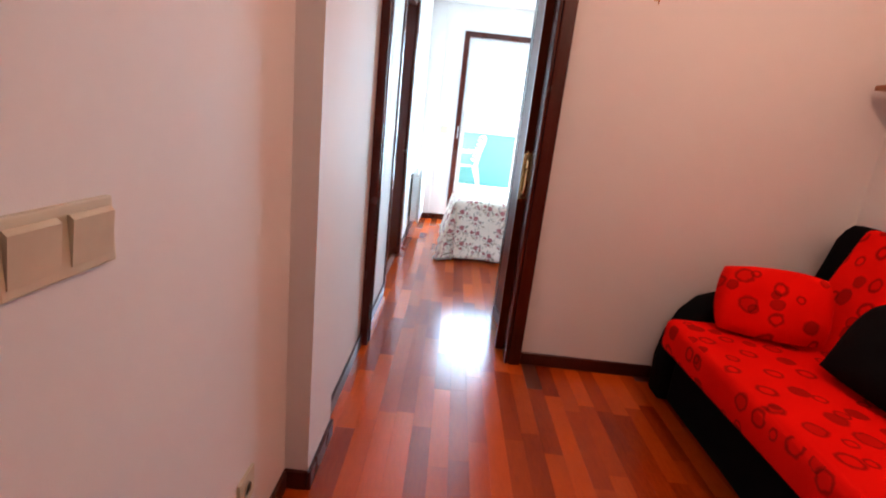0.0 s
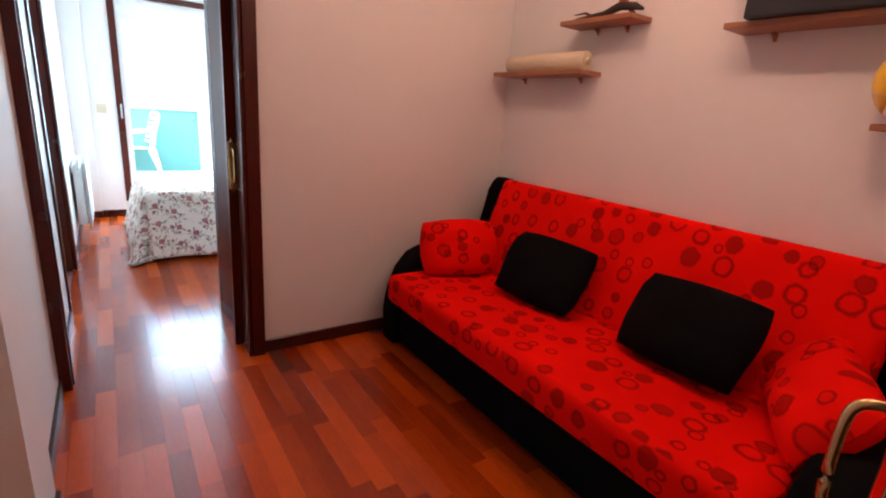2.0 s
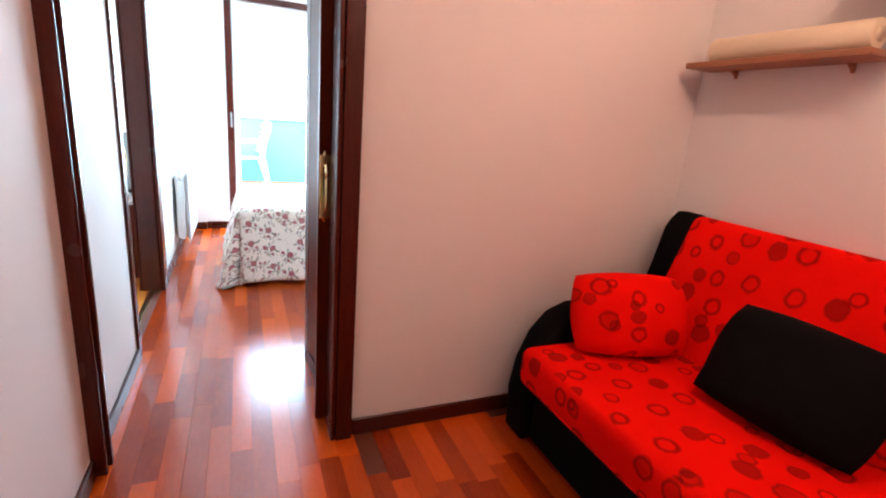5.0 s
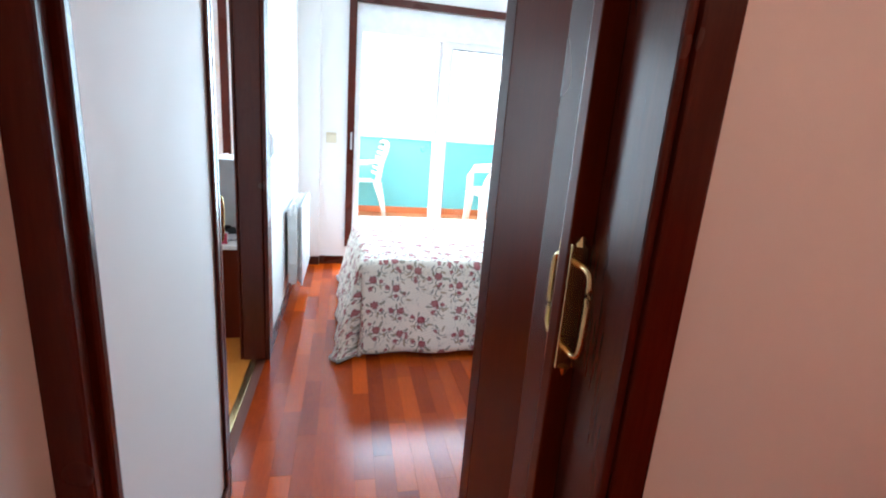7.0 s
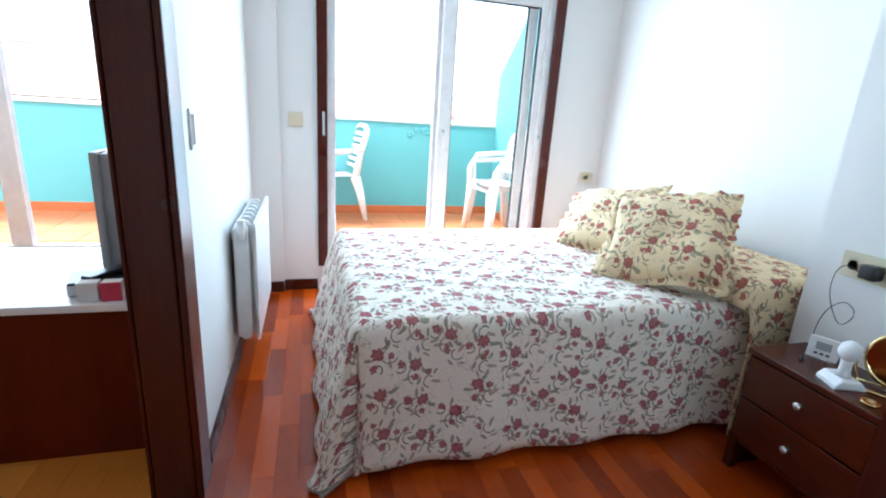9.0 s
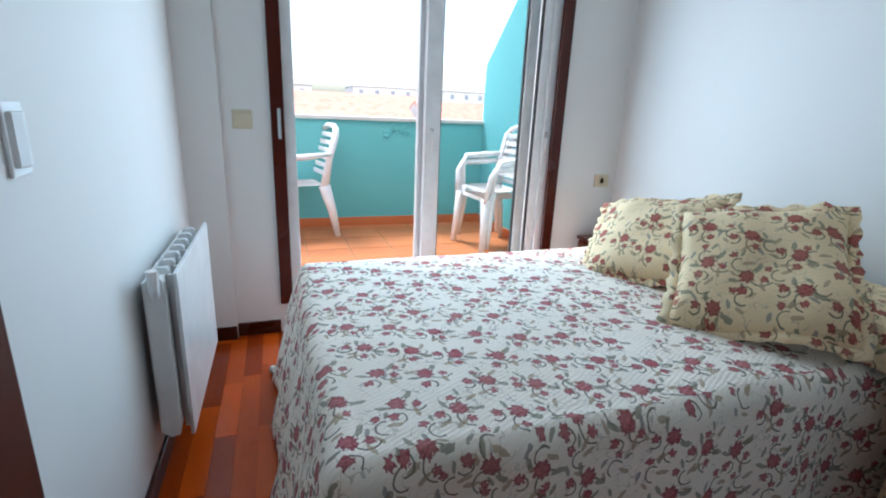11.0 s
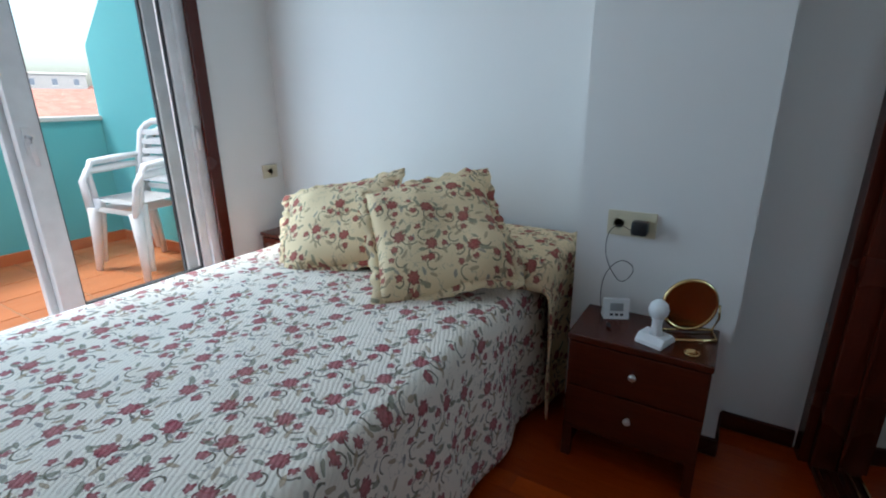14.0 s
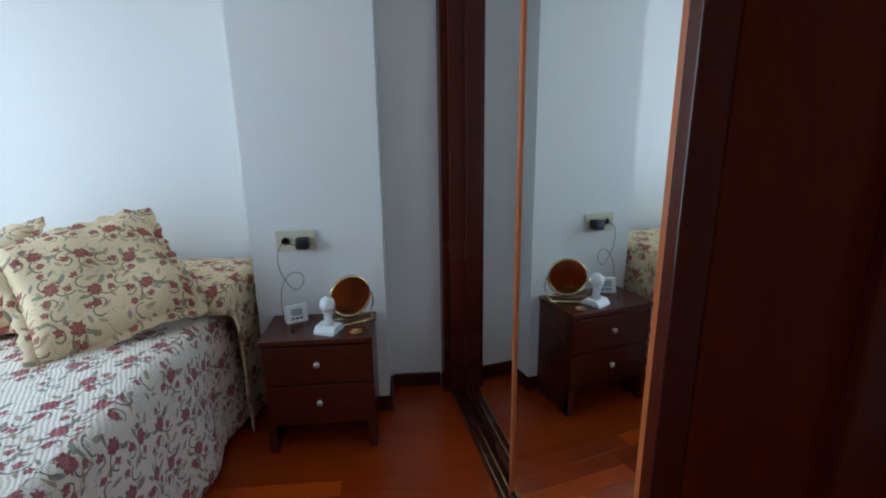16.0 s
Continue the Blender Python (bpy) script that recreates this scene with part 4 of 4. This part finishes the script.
part("neck", lathe(bmesh.new(), [(0.026, 0.030), (0.018, 0.05), (0.017, 0.08), (0.022, 0.095)], sides=18), WHITE, tl, "", True)
part("bulb", lathe(bmesh.new(), [(0.020, 0.092), (0.031, 0.108), (0.034, 0.125), (0.029, 0.145), (0.015, 0.158), (0.002, 0.161)], sides=20), WHITE, tl, "round white bulb", True)
tl.scale = (0.86, 0.86, 0.86)
vm = thing("vanity_mirror", "round brass vanity mirror on a wire stand", "mirror", at=(1.105, 1.21, NZ), rz=-62)
ring = [(0.082 * math.cos(radians(a)), 0.0, 0.098 + 0.082 * math.sin(radians(a))) for a in range(0, 360, 12)]
part("rim", tube(bmesh.new(), ring, 0.0065, 8, True), BRASS, vm, "", True)
for nm, y0, y1, m in (("back_plate", -0.004, -0.001, LIT_TRIM_AMBER), ("glass", 0.001, 0.004, MIRROR)):
    bm = prism(bmesh.new(), [(x, z + 0.098) for x, z in arc(0, 0, 0.080, 0, 348, 29)], "y", y0, y1)
    part(nm, bm, COPPER if nm == "back_plate" else m, vm, "brass back" if nm == "back_plate" else "small mirror glass")
part("stand", tube(bmesh.new(), [(-0.092, 0, 0.098), (-0.098, 0.004, 0.05), (-0.085, 0.01, 0.008), (0.085, 0.01, 0.008), (0.098, 0.004, 0.05), (0.092, 0, 0.098)], 0.004, 8), BRASS, vm, "", True)
part("foot", tube(bmesh.new(), [(-0.085, 0.01, 0.005), (-0.07, -0.055, 0.005), (0.07, -0.055, 0.005), (0.085, 0.01, 0.005)], 0.0045, 8), BRASS, vm, "", True)
gl = thing("trinket_dish", "tiny brass dish on the bedside cabinet", "dish", at=(0.965, 1.18, NZ))
part("dish", lathe(bmesh.new(), [(0.012, 0.0), (0.02, 0.004), (0.022, 0.010), (0.018, 0.010), (0.012, 0.005)], sides=16), BRASS, gl, "", True)

clip = thing("hair_clip", "small dark hair clip lying on the bedside cabinet", "hair clip", at=(1.03, 1.43, NZ), rz=30)
part("jaw", tube(bmesh.new(), [(-0.022, 0, 0.005), (0, 0.002, 0.010), (0.022, 0, 0.005)], [0.003, 0.006, 0.003], 8), BLACK, clip, "", True)
part("spring", tube(bmesh.new(), [(0.0, -0.006, 0.004), (0.0, 0.008, 0.004)], 0.004, 8), BLACK, clip)
so = switch((1.185, 1.42, 0.785), "-x", 0.155, 0.085, 2, IVORY, "ivory double socket with a black charger plugged in", "wall_socket")
ch = thing("charger", "black mains charger with a thin dark cord", "charger", at=(1.176, 1.392, 0.780))
part("body", cube(-0.045, 0, -0.028, 0.022, -0.022, 0.024, bevel=0.008), BLACK, ch, "", True)
part("cord", tube(bmesh.new(), smooth_line([(-0.03, 0.02, -0.01), (-0.035, 0.06, 0.012), (-0.03, 0.095, -0.02), (-0.025, 0.10, -0.10), (-0.02, 0.07, -0.17), (-0.03, 0.03, -0.20), (-0.035, -0.01, -0.135), (-0.03, 0.04, -0.105), (-0.03, 0.09, -0.16), (-0.04, 0.10, -0.24), (-0.05, 0.085, -0.315)]), 0.0014, 6), BLACK, ch, "thin dark cord", True)
part("cord", tube(bmesh.new(), [(-0.08, 0.05, -0.30), (-0.07, 0.01, -0.313), (-0.10, -0.06, -0.315), (-0.09, -0.12, -0.316)], 0.0016, 6), WHITE, ch, "thin white cord", True)

# ---- mirrored wardrobe ----
# its front runs a little askew to the walls; own x along the front, own y out of it
WARDROBE_AT = pose(-0.055, 0.602, 0, 0, 0, 8.0)
war = thing("wardrobe", "built-in wardrobe with sliding mirror doors in mahogany frames", "wardrobe")
WT = CEILING - 0.005
part("side_panel", cube(-0.040, -0.020, -0.545, -0.062, 0.0, WT, bevel=0.002), PANEL, war, "polished mahogany end panel")
part("plinth", cube(-0.052, -0.041, -0.545, -0.062, 0.0, 0.07, bevel=0.002), MAHOGANY_Y, war, "low mahogany plinth")
part("post", cube(-0.040, -0.012, -0.060, 0.0, 0.0, WT, bevel=0.003), MAHOGANY, war)
# the strip's bright orange is window light put into its colour
part("edge_strip", cube(-0.010, 0.006, -0.055, -0.004, 0.0, WT, bevel=0.003), LIT_TRIM_AMBER, war, "mahogany edge strip tinted orange as if lit by the window")
part("post", cube(1.375, 1.435, -0.085, 0.030, 0.0, WT, bevel=0.003), MAHOGANY, war)
part("post", cube(1.340, 1.373, -0.085, 0.004, 0.0, WT, bevel=0.003), MAHOGANY, war)
part("track", cube(0.008, 1.338, -0.085, 0.0, 0.0, 0.018, bevel=0.003), MAHOGANY_X, war, "floor track")
for y in (-0.070, -0.036, -0.008):
    part("rail", cube(0.008, 1.338, y - 0.003, y + 0.003, 0.018, 0.026), BRASS, war, "brass guide rail")
part("top_track", cube(0.008, 1.338, -0.085, 0.0, 2.36, WT), MAHOGANY_X, war)
# the near door's stiles have the window's light painted in, the far door's don't
for x0, x1, y, stile_wood in ((0.61, 1.335, -0.070, MAHOGANY), (0.010, 0.655, -0.036, LIT_TRIM_AMBER)):
    d = part("mirror_door", cube(x0 + 0.02, x1 - 0.02, y - 0.005, y + 0.005, 0.052, 2.34), MIRROR, war, "mirror door")
    part("stile", cube(x0, x0 + 0.020, y - 0.011, y + 0.011, 0.028, 2.358, bevel=0.003), stile_wood, d)
    part("stile", cube(x1 - 0.020, x1, y - 0.011, y + 0.011, 0.028, 2.358, bevel=0.003), stile_wood, d)
    part("rail", cube(x0 + 0.021, x1 - 0.021, y - 0.011, y + 0.011, 0.028, 0.053), MAHOGANY_X, d)
    part("rail", cube(x0 + 0.021, x1 - 0.021, y - 0.011, y + 0.011, 2.338, 2.358), MAHOGANY_X, d)
war.matrix_world = WARDROBE_AT


# ---- study seen through the open doorway ----
desk = thing("desk", "brown wooden desk with a white top under the study window", "desk")
part("top", cube(-1.95, -1.02, 1.96, 2.62, 0.520, 0.545, bevel=0.004), WHITE, desk, "white desk top")
part("front", cube(-1.93, -1.03, 1.975, 1.995, 0.0, 0.518, bevel=0.003), PANEL, desk)
for x in (-1.93, -1.05):
    part("side", cube(x, x + 0.02, 1.997, 2.60, 0.0, 0.518), MAHOGANY, desk)
tv = thing("television", "old grey tube television standing on the desk", "television", at=(-1.125, 2.42, 0.546), rz=0)
part("cabinet", prism(bmesh.new(), [(-0.095, -0.17), (-0.11, -0.06), (-0.11, 0.06), (-0.085, 0.18), (0.07, 0.20), (0.085, -0.19)], "z", 0.03, 0.43, 0.015), GREY, tv)
part("bezel", cube(-0.116, -0.090, -0.19, 0.20, 0.025, 0.435, bevel=0.008), GREY, tv)
part("screen", prism(bmesh.new(), [(-0.112, -0.15), (-0.128, -0.05), (-0.128, 0.06), (-0.112, 0.16)], "z", 0.08, 0.40), BLACK, tv, "dark glass screen")
part("foot", cube(-0.07, 0.06, -0.12, 0.12, 0.0, 0.03), BLACK, tv)
dev = thing("set_top_box", "black and silver receiver on the desk", "receiver", at=(-1.19, 2.12, 0.546), rz=15)
part("case", cube(-0.10, 0.10, -0.07, 0.07, 0.0, 0.045, bevel=0.005), BLACK, dev)
part("front_panel", cube(-0.10, 0.10, -0.076, -0.071, 0.006, 0.038), STEEL, dev)
rem = thing("remote_control", "black remote control lying on the receiver", "remote", at=(-1.18, 2.11, 0.592), rz=60)
part("body", cube(-0.08, 0.08, -0.02, 0.02, 0, 0.018, bevel=0.005), BLACK, rem)
for nm, x, c in (("book", -1.135, REDPLASTIC), ("notebook", -1.20, WHITE)):
    b = thing(nm, "crimson paperback on the desk's edge" if nm == "book" else "white notebook on the desk", "book", at=(x, 2.005, 0.546), rz=4)
    part("cover", cube(-0.028, 0.028, -0.02, 0.02, 0, 0.06, bevel=0.002), c, b)
    part("pages", cube(-0.024, 0.029, -0.016, 0.016, 0.003, 0.0615), SHEET, b)

w2 = thing("window_2", "white window with a mahogany surround over the desk", "window")
w2["kind"] = "structure"
for b, m in (((-1.45, -1.39, YW - 0.02, YW + 0.004, 0.24, 2.19), MAHOGANY), ((-2.51, -2.45, YW - 0.02, YW + 0.004, 0.24, 2.19), MAHOGANY), ((-2.45, -1.45, YW - 0.02, YW + 0.004, 2.135, 2.19), MAHOGANY_X), ((-2.51, -1.39, YW - 0.05, YW + 0.02, 0.20, 0.24), MAHOGANY_X)):
    part("casing", cube(*b, bevel=0.005), m, w2, "mahogany casing")
for b in ((-2.45, -2.39, 0.24, 2.135), (-1.51, -1.45, 0.24, 2.135), (-2.17, -2.07, 0.30, 2.08), (-2.39, -1.51, 0.24, 0.30), (-2.39, -1.51, 2.08, 2.135)):
    part("frame", cube(b[0], b[1], YW + 0.05, YW + 0.10, b[2], b[3], bevel=0.004), PVC, w2)
for x0, x1 in ((-2.39, -2.17), (-2.07, -1.51)):
    g = part("pane", cube(x0, x1, YW + 0.072, YW + 0.078, 0.30, 2.08), GLASS, w2)
    g.visible_shadow = False


# ---- terrace ----
PY = 5.12
bm = bmesh.new()
box(bm, -4.2, 1.30, PY, PY + 0.14, -0.3, 1.06)
structure("terrace_parapet", bm, TEAL, "teal painted terrace parapet", "wall")
structure("parapet_coping", cube(-4.2, 1.42, PY - 0.02, PY + 0.16, 1.06, 1.09, bevel=0.006), COPING, "pale stone coping on the parapet", "coping")
bm = prism(bmesh.new(), [(3.78, -0.3), (PY + 0.14, -0.3), (PY + 0.14, 1.055), (PY + 0.02, 1.055), (PY - 0.0, 1.56), (PY - 0.55, 2.02), (3.78, 2.9)], "x", 1.302, 1.42)
structure("terrace_divider", bm, TEAL, "teal dividing wall with a sloping top", "wall")
wall("wall_facade", [(-4.2, -2.75, 3.60, 3.78, -0.3, 3.2), (-4.2, 1.6, 3.60, 3.781, CEILING + 0.15, 3.2)], "white outer wall of the house")
bm = bmesh.new()
box(bm, -4.2, 1.30, PY - 0.012, PY, TERRACE, TERRACE + 0.075, 0.002, 1)
box(bm, 1.29, 1.302, 3.79, PY - 0.012, TERRACE, TERRACE + 0.075, 0.002, 1)
structure("baseboard_terrace", bm, SKIRT, "terracotta tile skirting round the terrace", "baseboard")
structure("terrace_slab", cube(-4.2, 1.30, 3.782, PY, -0.3, TERRACE - 0.008), GROUT, "sandy mortar bed under the terrace tiles", "floor")
structure("terrace_sill", cube(-0.44, 1.05, 3.65, 3.80, 0.20, 0.235, bevel=0.004), COPING, "pale stone sill of the terrace door", "sill")
for i, (x, z, r) in enumerate(((0.42, 0.955, 0.035), (0.475, 1.0, 0.025), (0.55, 0.99, 0.028), (0.60, 0.965, 0.02), (0.57, 1.02, 0.018))):
    o = thing("wall_ornament", "small teal painted plaster flower on the parapet", "ornament", "parapet ornaments", (x, PY, z))
    for k in range(5):
        a = radians(72 * k + 20 * i)
        bm = lathe(bmesh.new(), [(r * 0.5, 0), (r * 0.42, 0.007), (r * 0.15, 0.012)], sides=10)
        bmesh.ops.rotate(bm, verts=bm.verts, cent=(0, 0, 0), matrix=Matrix.Rotation(radians(90), 3, 'X'))
        bmesh.ops.translate(bm, verts=bm.verts, vec=(0.55 * r * math.cos(a), -0.0005 * k, 0.55 * r * math.sin(a)))
        part("petal", bm, TEAL, o)


def garden_chair(m, label):
    """White moulded chair; faces -y in its own frame."""
    top = thing("garden_chair", label, "chair", "terrace chairs")
    bm = bmesh.new()
    N = 10
    rows = []
    for i in range(N + 1):
        row = []
        for j in range(N + 1):
            u, v = 2 * i / N - 1, j / N
            w = 0.215 - 0.02 * v
            z = 0.405 - 0.018 * (1 - u * u) * math.sin(math.pi * v) - (0.02 * (1 - v / 0.12) ** 2 if v < 0.12 else 0)
            row.append(bm.verts.new((u * w, -0.22 + 0.43 * v, z)))
        rows.append(row)
    for i in range(N):
        for j in range(N):
            bm.faces.new((rows[i][j], rows[i + 1][j], rows[i + 1][j + 1], rows[i][j + 1]))
    bmesh.ops.solidify(bm, geom=bm.faces, thickness=-0.045)
    part("seat", bm, WHITE, top, "", True)
    for sx in (-1, 1):
        part("leg", tube(bmesh.new(), [(sx * 0.235, -0.24, 0), (sx * 0.215, -0.215, 0.22), (sx * 0.20, -0.20, 0.40)], [0.022, 0.034, 0.046], 8), WHITE, top, "", True)
        part("leg", tube(bmesh.new(), [(sx * 0.225, 0.29, 0), (sx * 0.205, 0.25, 0.22), (sx * 0.19, 0.20, 0.40)], [0.022, 0.034, 0.046], 8), WHITE, top, "", True)
        part("back_post", tube(bmesh.new(), [(sx * 0.195, 0.20, 0.39), (sx * 0.200, 0.24, 0.60), (sx * 0.185, 0.30, 0.78), (sx * 0.13, 0.32, 0.83)], [0.034, 0.027, 0.026, 0.022], 8), WHITE, top, "", True)
        part("arm", tube(bmesh.new(), [(sx * 0.215, -0.215, 0.38), (sx * 0.250, -0.205, 0.56), (sx * 0.255, -0.16, 0.615), (sx * 0.250, 0.05, 0.625), (sx * 0.205, 0.255, 0.64)], [0.030, 0.027, 0.030, 0.034, 0.024], 8, flat=0.7), WHITE, top, "", True)
    part("top_rail", tube(bmesh.new(), [(-0.16, 0.31, 0.81), (-0.08, 0.325, 0.845), (0.08, 0.325, 0.845), (0.16, 0.31, 0.81)], 0.02, 8), WHITE, top, "", True)
    for k in range(6):
        z = 0.47 + 0.058 * k
        y = 0.205 + (z - 0.40) * 0.25
        part("slat", cube(-0.18, 0.18, y - 0.006, y + 0.008, z, z + 0.034, bevel=0.005), WHITE, top)
    top.matrix_world = m
    return top


garden_chair(pose(-0.37, 4.93, TERRACE, 0, 0, -78), "white moulded plastic garden chair beside the parapet")
gc = garden_chair(pose(1.05, 4.28, TERRACE, 0, 0, -84) @ Matrix.Diagonal((1, 0.82, 1, 1)), "white moulded plastic garden chair in a stack by the divider")
copy_thing(gc, pose(1.056, 4.282, TERRACE + 0.05, 0, 0, -84) @ Matrix.Diagonal((1, 0.82, 1, 1)))

# ---- town beyond ----
structure("ground", cube(-600, 600, 6, 900, -14.2, -14.0), paint("street_ground", (0.20, 0.20, 0.19)), "grey ground of the town far below", "ground")
ROOF = paint("red_roof_tiles", (0.36, 0.17, 0.13), 0.8, 3, 0.25)
STUCCO = paint("pale_stucco", (0.34, 0.35, 0.36), 0.8, 4, 0.1)
PANE = plastic("dark_window_pane", (0.16, 0.20, 0.26), 0.2)
rng = random.Random(5)


def house(x, y, w, d, eaves, ridge, rows, cols, label, flat=False):
    top = thing("house", label, "house", "town houses", (x, y, -14))
    part("wall", cube(-w / 2, w / 2, 0, d, 0, eaves + 14), STUCCO, top)
    if flat:
        part("roof", cube(-w / 2 - 0.3, w / 2 + 0.3, -0.3, d + 0.3, eaves + 14, eaves + 14.4), COPING, top)
    else:
        part("roof", prism(bmesh.new(), [(-0.5, eaves + 14), (d / 2, ridge + 14), (d + 0.5, eaves + 14)], "x", -w / 2 - 0.5, w / 2 + 0.5), ROOF, top)
        part("gable", prism(bmesh.new(), [(0.3, eaves + 13.9), (d / 2, ridge + 13.7), (d - 0.3, eaves + 13.9)], "x", -w / 2 - 0.53, w / 2 + 0.53), STUCCO, top)
        if w > 30:
            part("chimney", cube(w * 0.2, w * 0.2 + 0.8, d * 0.45, d * 0.45 + 0.8, eaves + 14, ridge + 15.2), STUCCO, top)
    for r in range(rows):
        for c in range(cols):
            wx = -w / 2 + w * (c + 0.5) / cols
            z = eaves + 14 - 2.4 - 2.9 * r
            win = part("window", cube(wx - 0.55, wx + 0.55, -0.04, 0.1, z, z + 1.4), PANE, top)
            part("sill", cube(wx - 0.65, wx + 0.65, -0.12, 0.0, z - 0.12, z - 0.02), COPING, win)
    return top


for x, y, w, d, e, rd in ((4, 46, 16, 12, -0.5, 1.8), (22, 50, 14, 12, -0.2, 2.2), (-10, 58, 18, 13, -0.4, 2.4), (38, 60, 18, 14, 0.2, 2.8), (12, 74, 20, 14, 0.8, 3.4), (-30, 70, 20, 14, 0.2, 2.8)):
    house(x, y, w, d, e, rd, 2, 5, "pale town house with a red tiled roof")
for x, y, w, d, e in ((62, 95, 26, 16, 6.5), (-45, 90, 34, 16, 7.5), (-12, 125, 40, 16, 6.0), (40, 140, 40, 16, 7.0)):
    house(x, y, w, d, e, e, 4, 9, "pale flat-roofed apartment block", True)


# ---- floors ----
def laid(name, x0, x1, y0, y1, z, wide, long, material, piece, label, base, keep=300, near=None, skip=None, seed=3):
    """A floor of staggered pieces along y, each an object; those past keep are joined."""
    rnd = random.Random(seed)
    ob = structure(name, cube(x0, x1, y0, y1, z - 0.05, z - 0.004), base, label, "floor")
    spots = []
    i = 0
    x = x0
    while x < x1 - 0.005:
        w = min(wide, x1 - x)
        y = y0 - (rnd.random() * long if long > wide * 1.5 else 0)
        while y < y1:
            l = long * (0.75 + 0.5 * rnd.random()) if long > wide * 1.5 else long
            a, b = max(y, y0), min(y + l, y1)
            if b - a > 0.02 and not (skip and skip(x + w / 2, (a + b) / 2)):
                spots.append((x, w, a, b))
            y += l
        x += wide
        i += 1
    spots.sort(key=lambda s: near(s) if near else 0)
    shared = {}
    rest = bmesh.new()
    g = 0.0002 if long > wide * 1.5 else 0.004
    for k, (x, w, a, b) in enumerate(spots):
        lk = round((b - a) * 40) / 40
        key = (round(w, 3), lk)
        if k < keep:
            if key not in shared:
                bm = bmesh.new()
                bx = bmesh.ops.create_cube(bm, size=1, matrix=Matrix.Translation((0, 0, -0.006)) @ Matrix.Diagonal((w - 2 * g, 1.0, 0.012, 1)))
                me = bpy.data.meshes.new(piece)
                tops = [e for e in bm.edges if all(v.co.z > -0.001 for v in e.verts)]
                bmesh.ops.bevel(bm, geom=tops, offset=min(0.0003 if g < 0.002 else 0.003, w / 8), segments=1, affect='EDGES')
                bm.to_mesh(me)
                bm.free()
                me.materials.append(material)
                shared[key] = me
            p = new(piece, shared[key])
            p.parent = ob
            p.location, p.scale = (x + w / 2, (a + b) / 2, z), (1, b - a - 2 * g, 1)
        else:
            box(rest, x + g, x + w - g, a + g, b - g, z - 0.012, z)
    if rest.verts:
        r = part(piece + "_rest", rest, material, ob)
        r["kind"] = "stuff"
    else:
        rest.free()
    return ob


laid("floor_study", -2.60, -0.935, -0.19, 3.48, 0.0, 0.11, 0.7, PLANK2, "plank", "honey oak plank floor of the study", GAP, skip=lambda x, y: x > -0.985 and not 0.76 < y < 1.70)
structure("threshold", cube(-0.945, -0.915, 0.77, 1.703, -0.03, 0.006, bevel=0.003), BRASS, "narrow brass threshold strip", "threshold")
laid("terrace_floor", -4.2, 1.30, 3.80, PY - 0.002, TERRACE, 0.30, 0.30, TILE, "tile", "terracotta tiled terrace floor", GROUT)
laid("floor", -0.95, XS, -3.39, YW, 0.0, 0.074, 0.46, PLANK, "plank", "polished red-brown jatoba plank floor", GAP,
     near=lambda s: (0 if -0.95 < s[0] < 0.72 and s[3] > -2.0 and s[2] < 1.9 else 1), skip=lambda x, y: (x < -0.87 and y > -1.0) or (x > 1.39 and y > 0.25 and y < 1.6) or (-0.08 < y < 0.24 and x > 0.0))
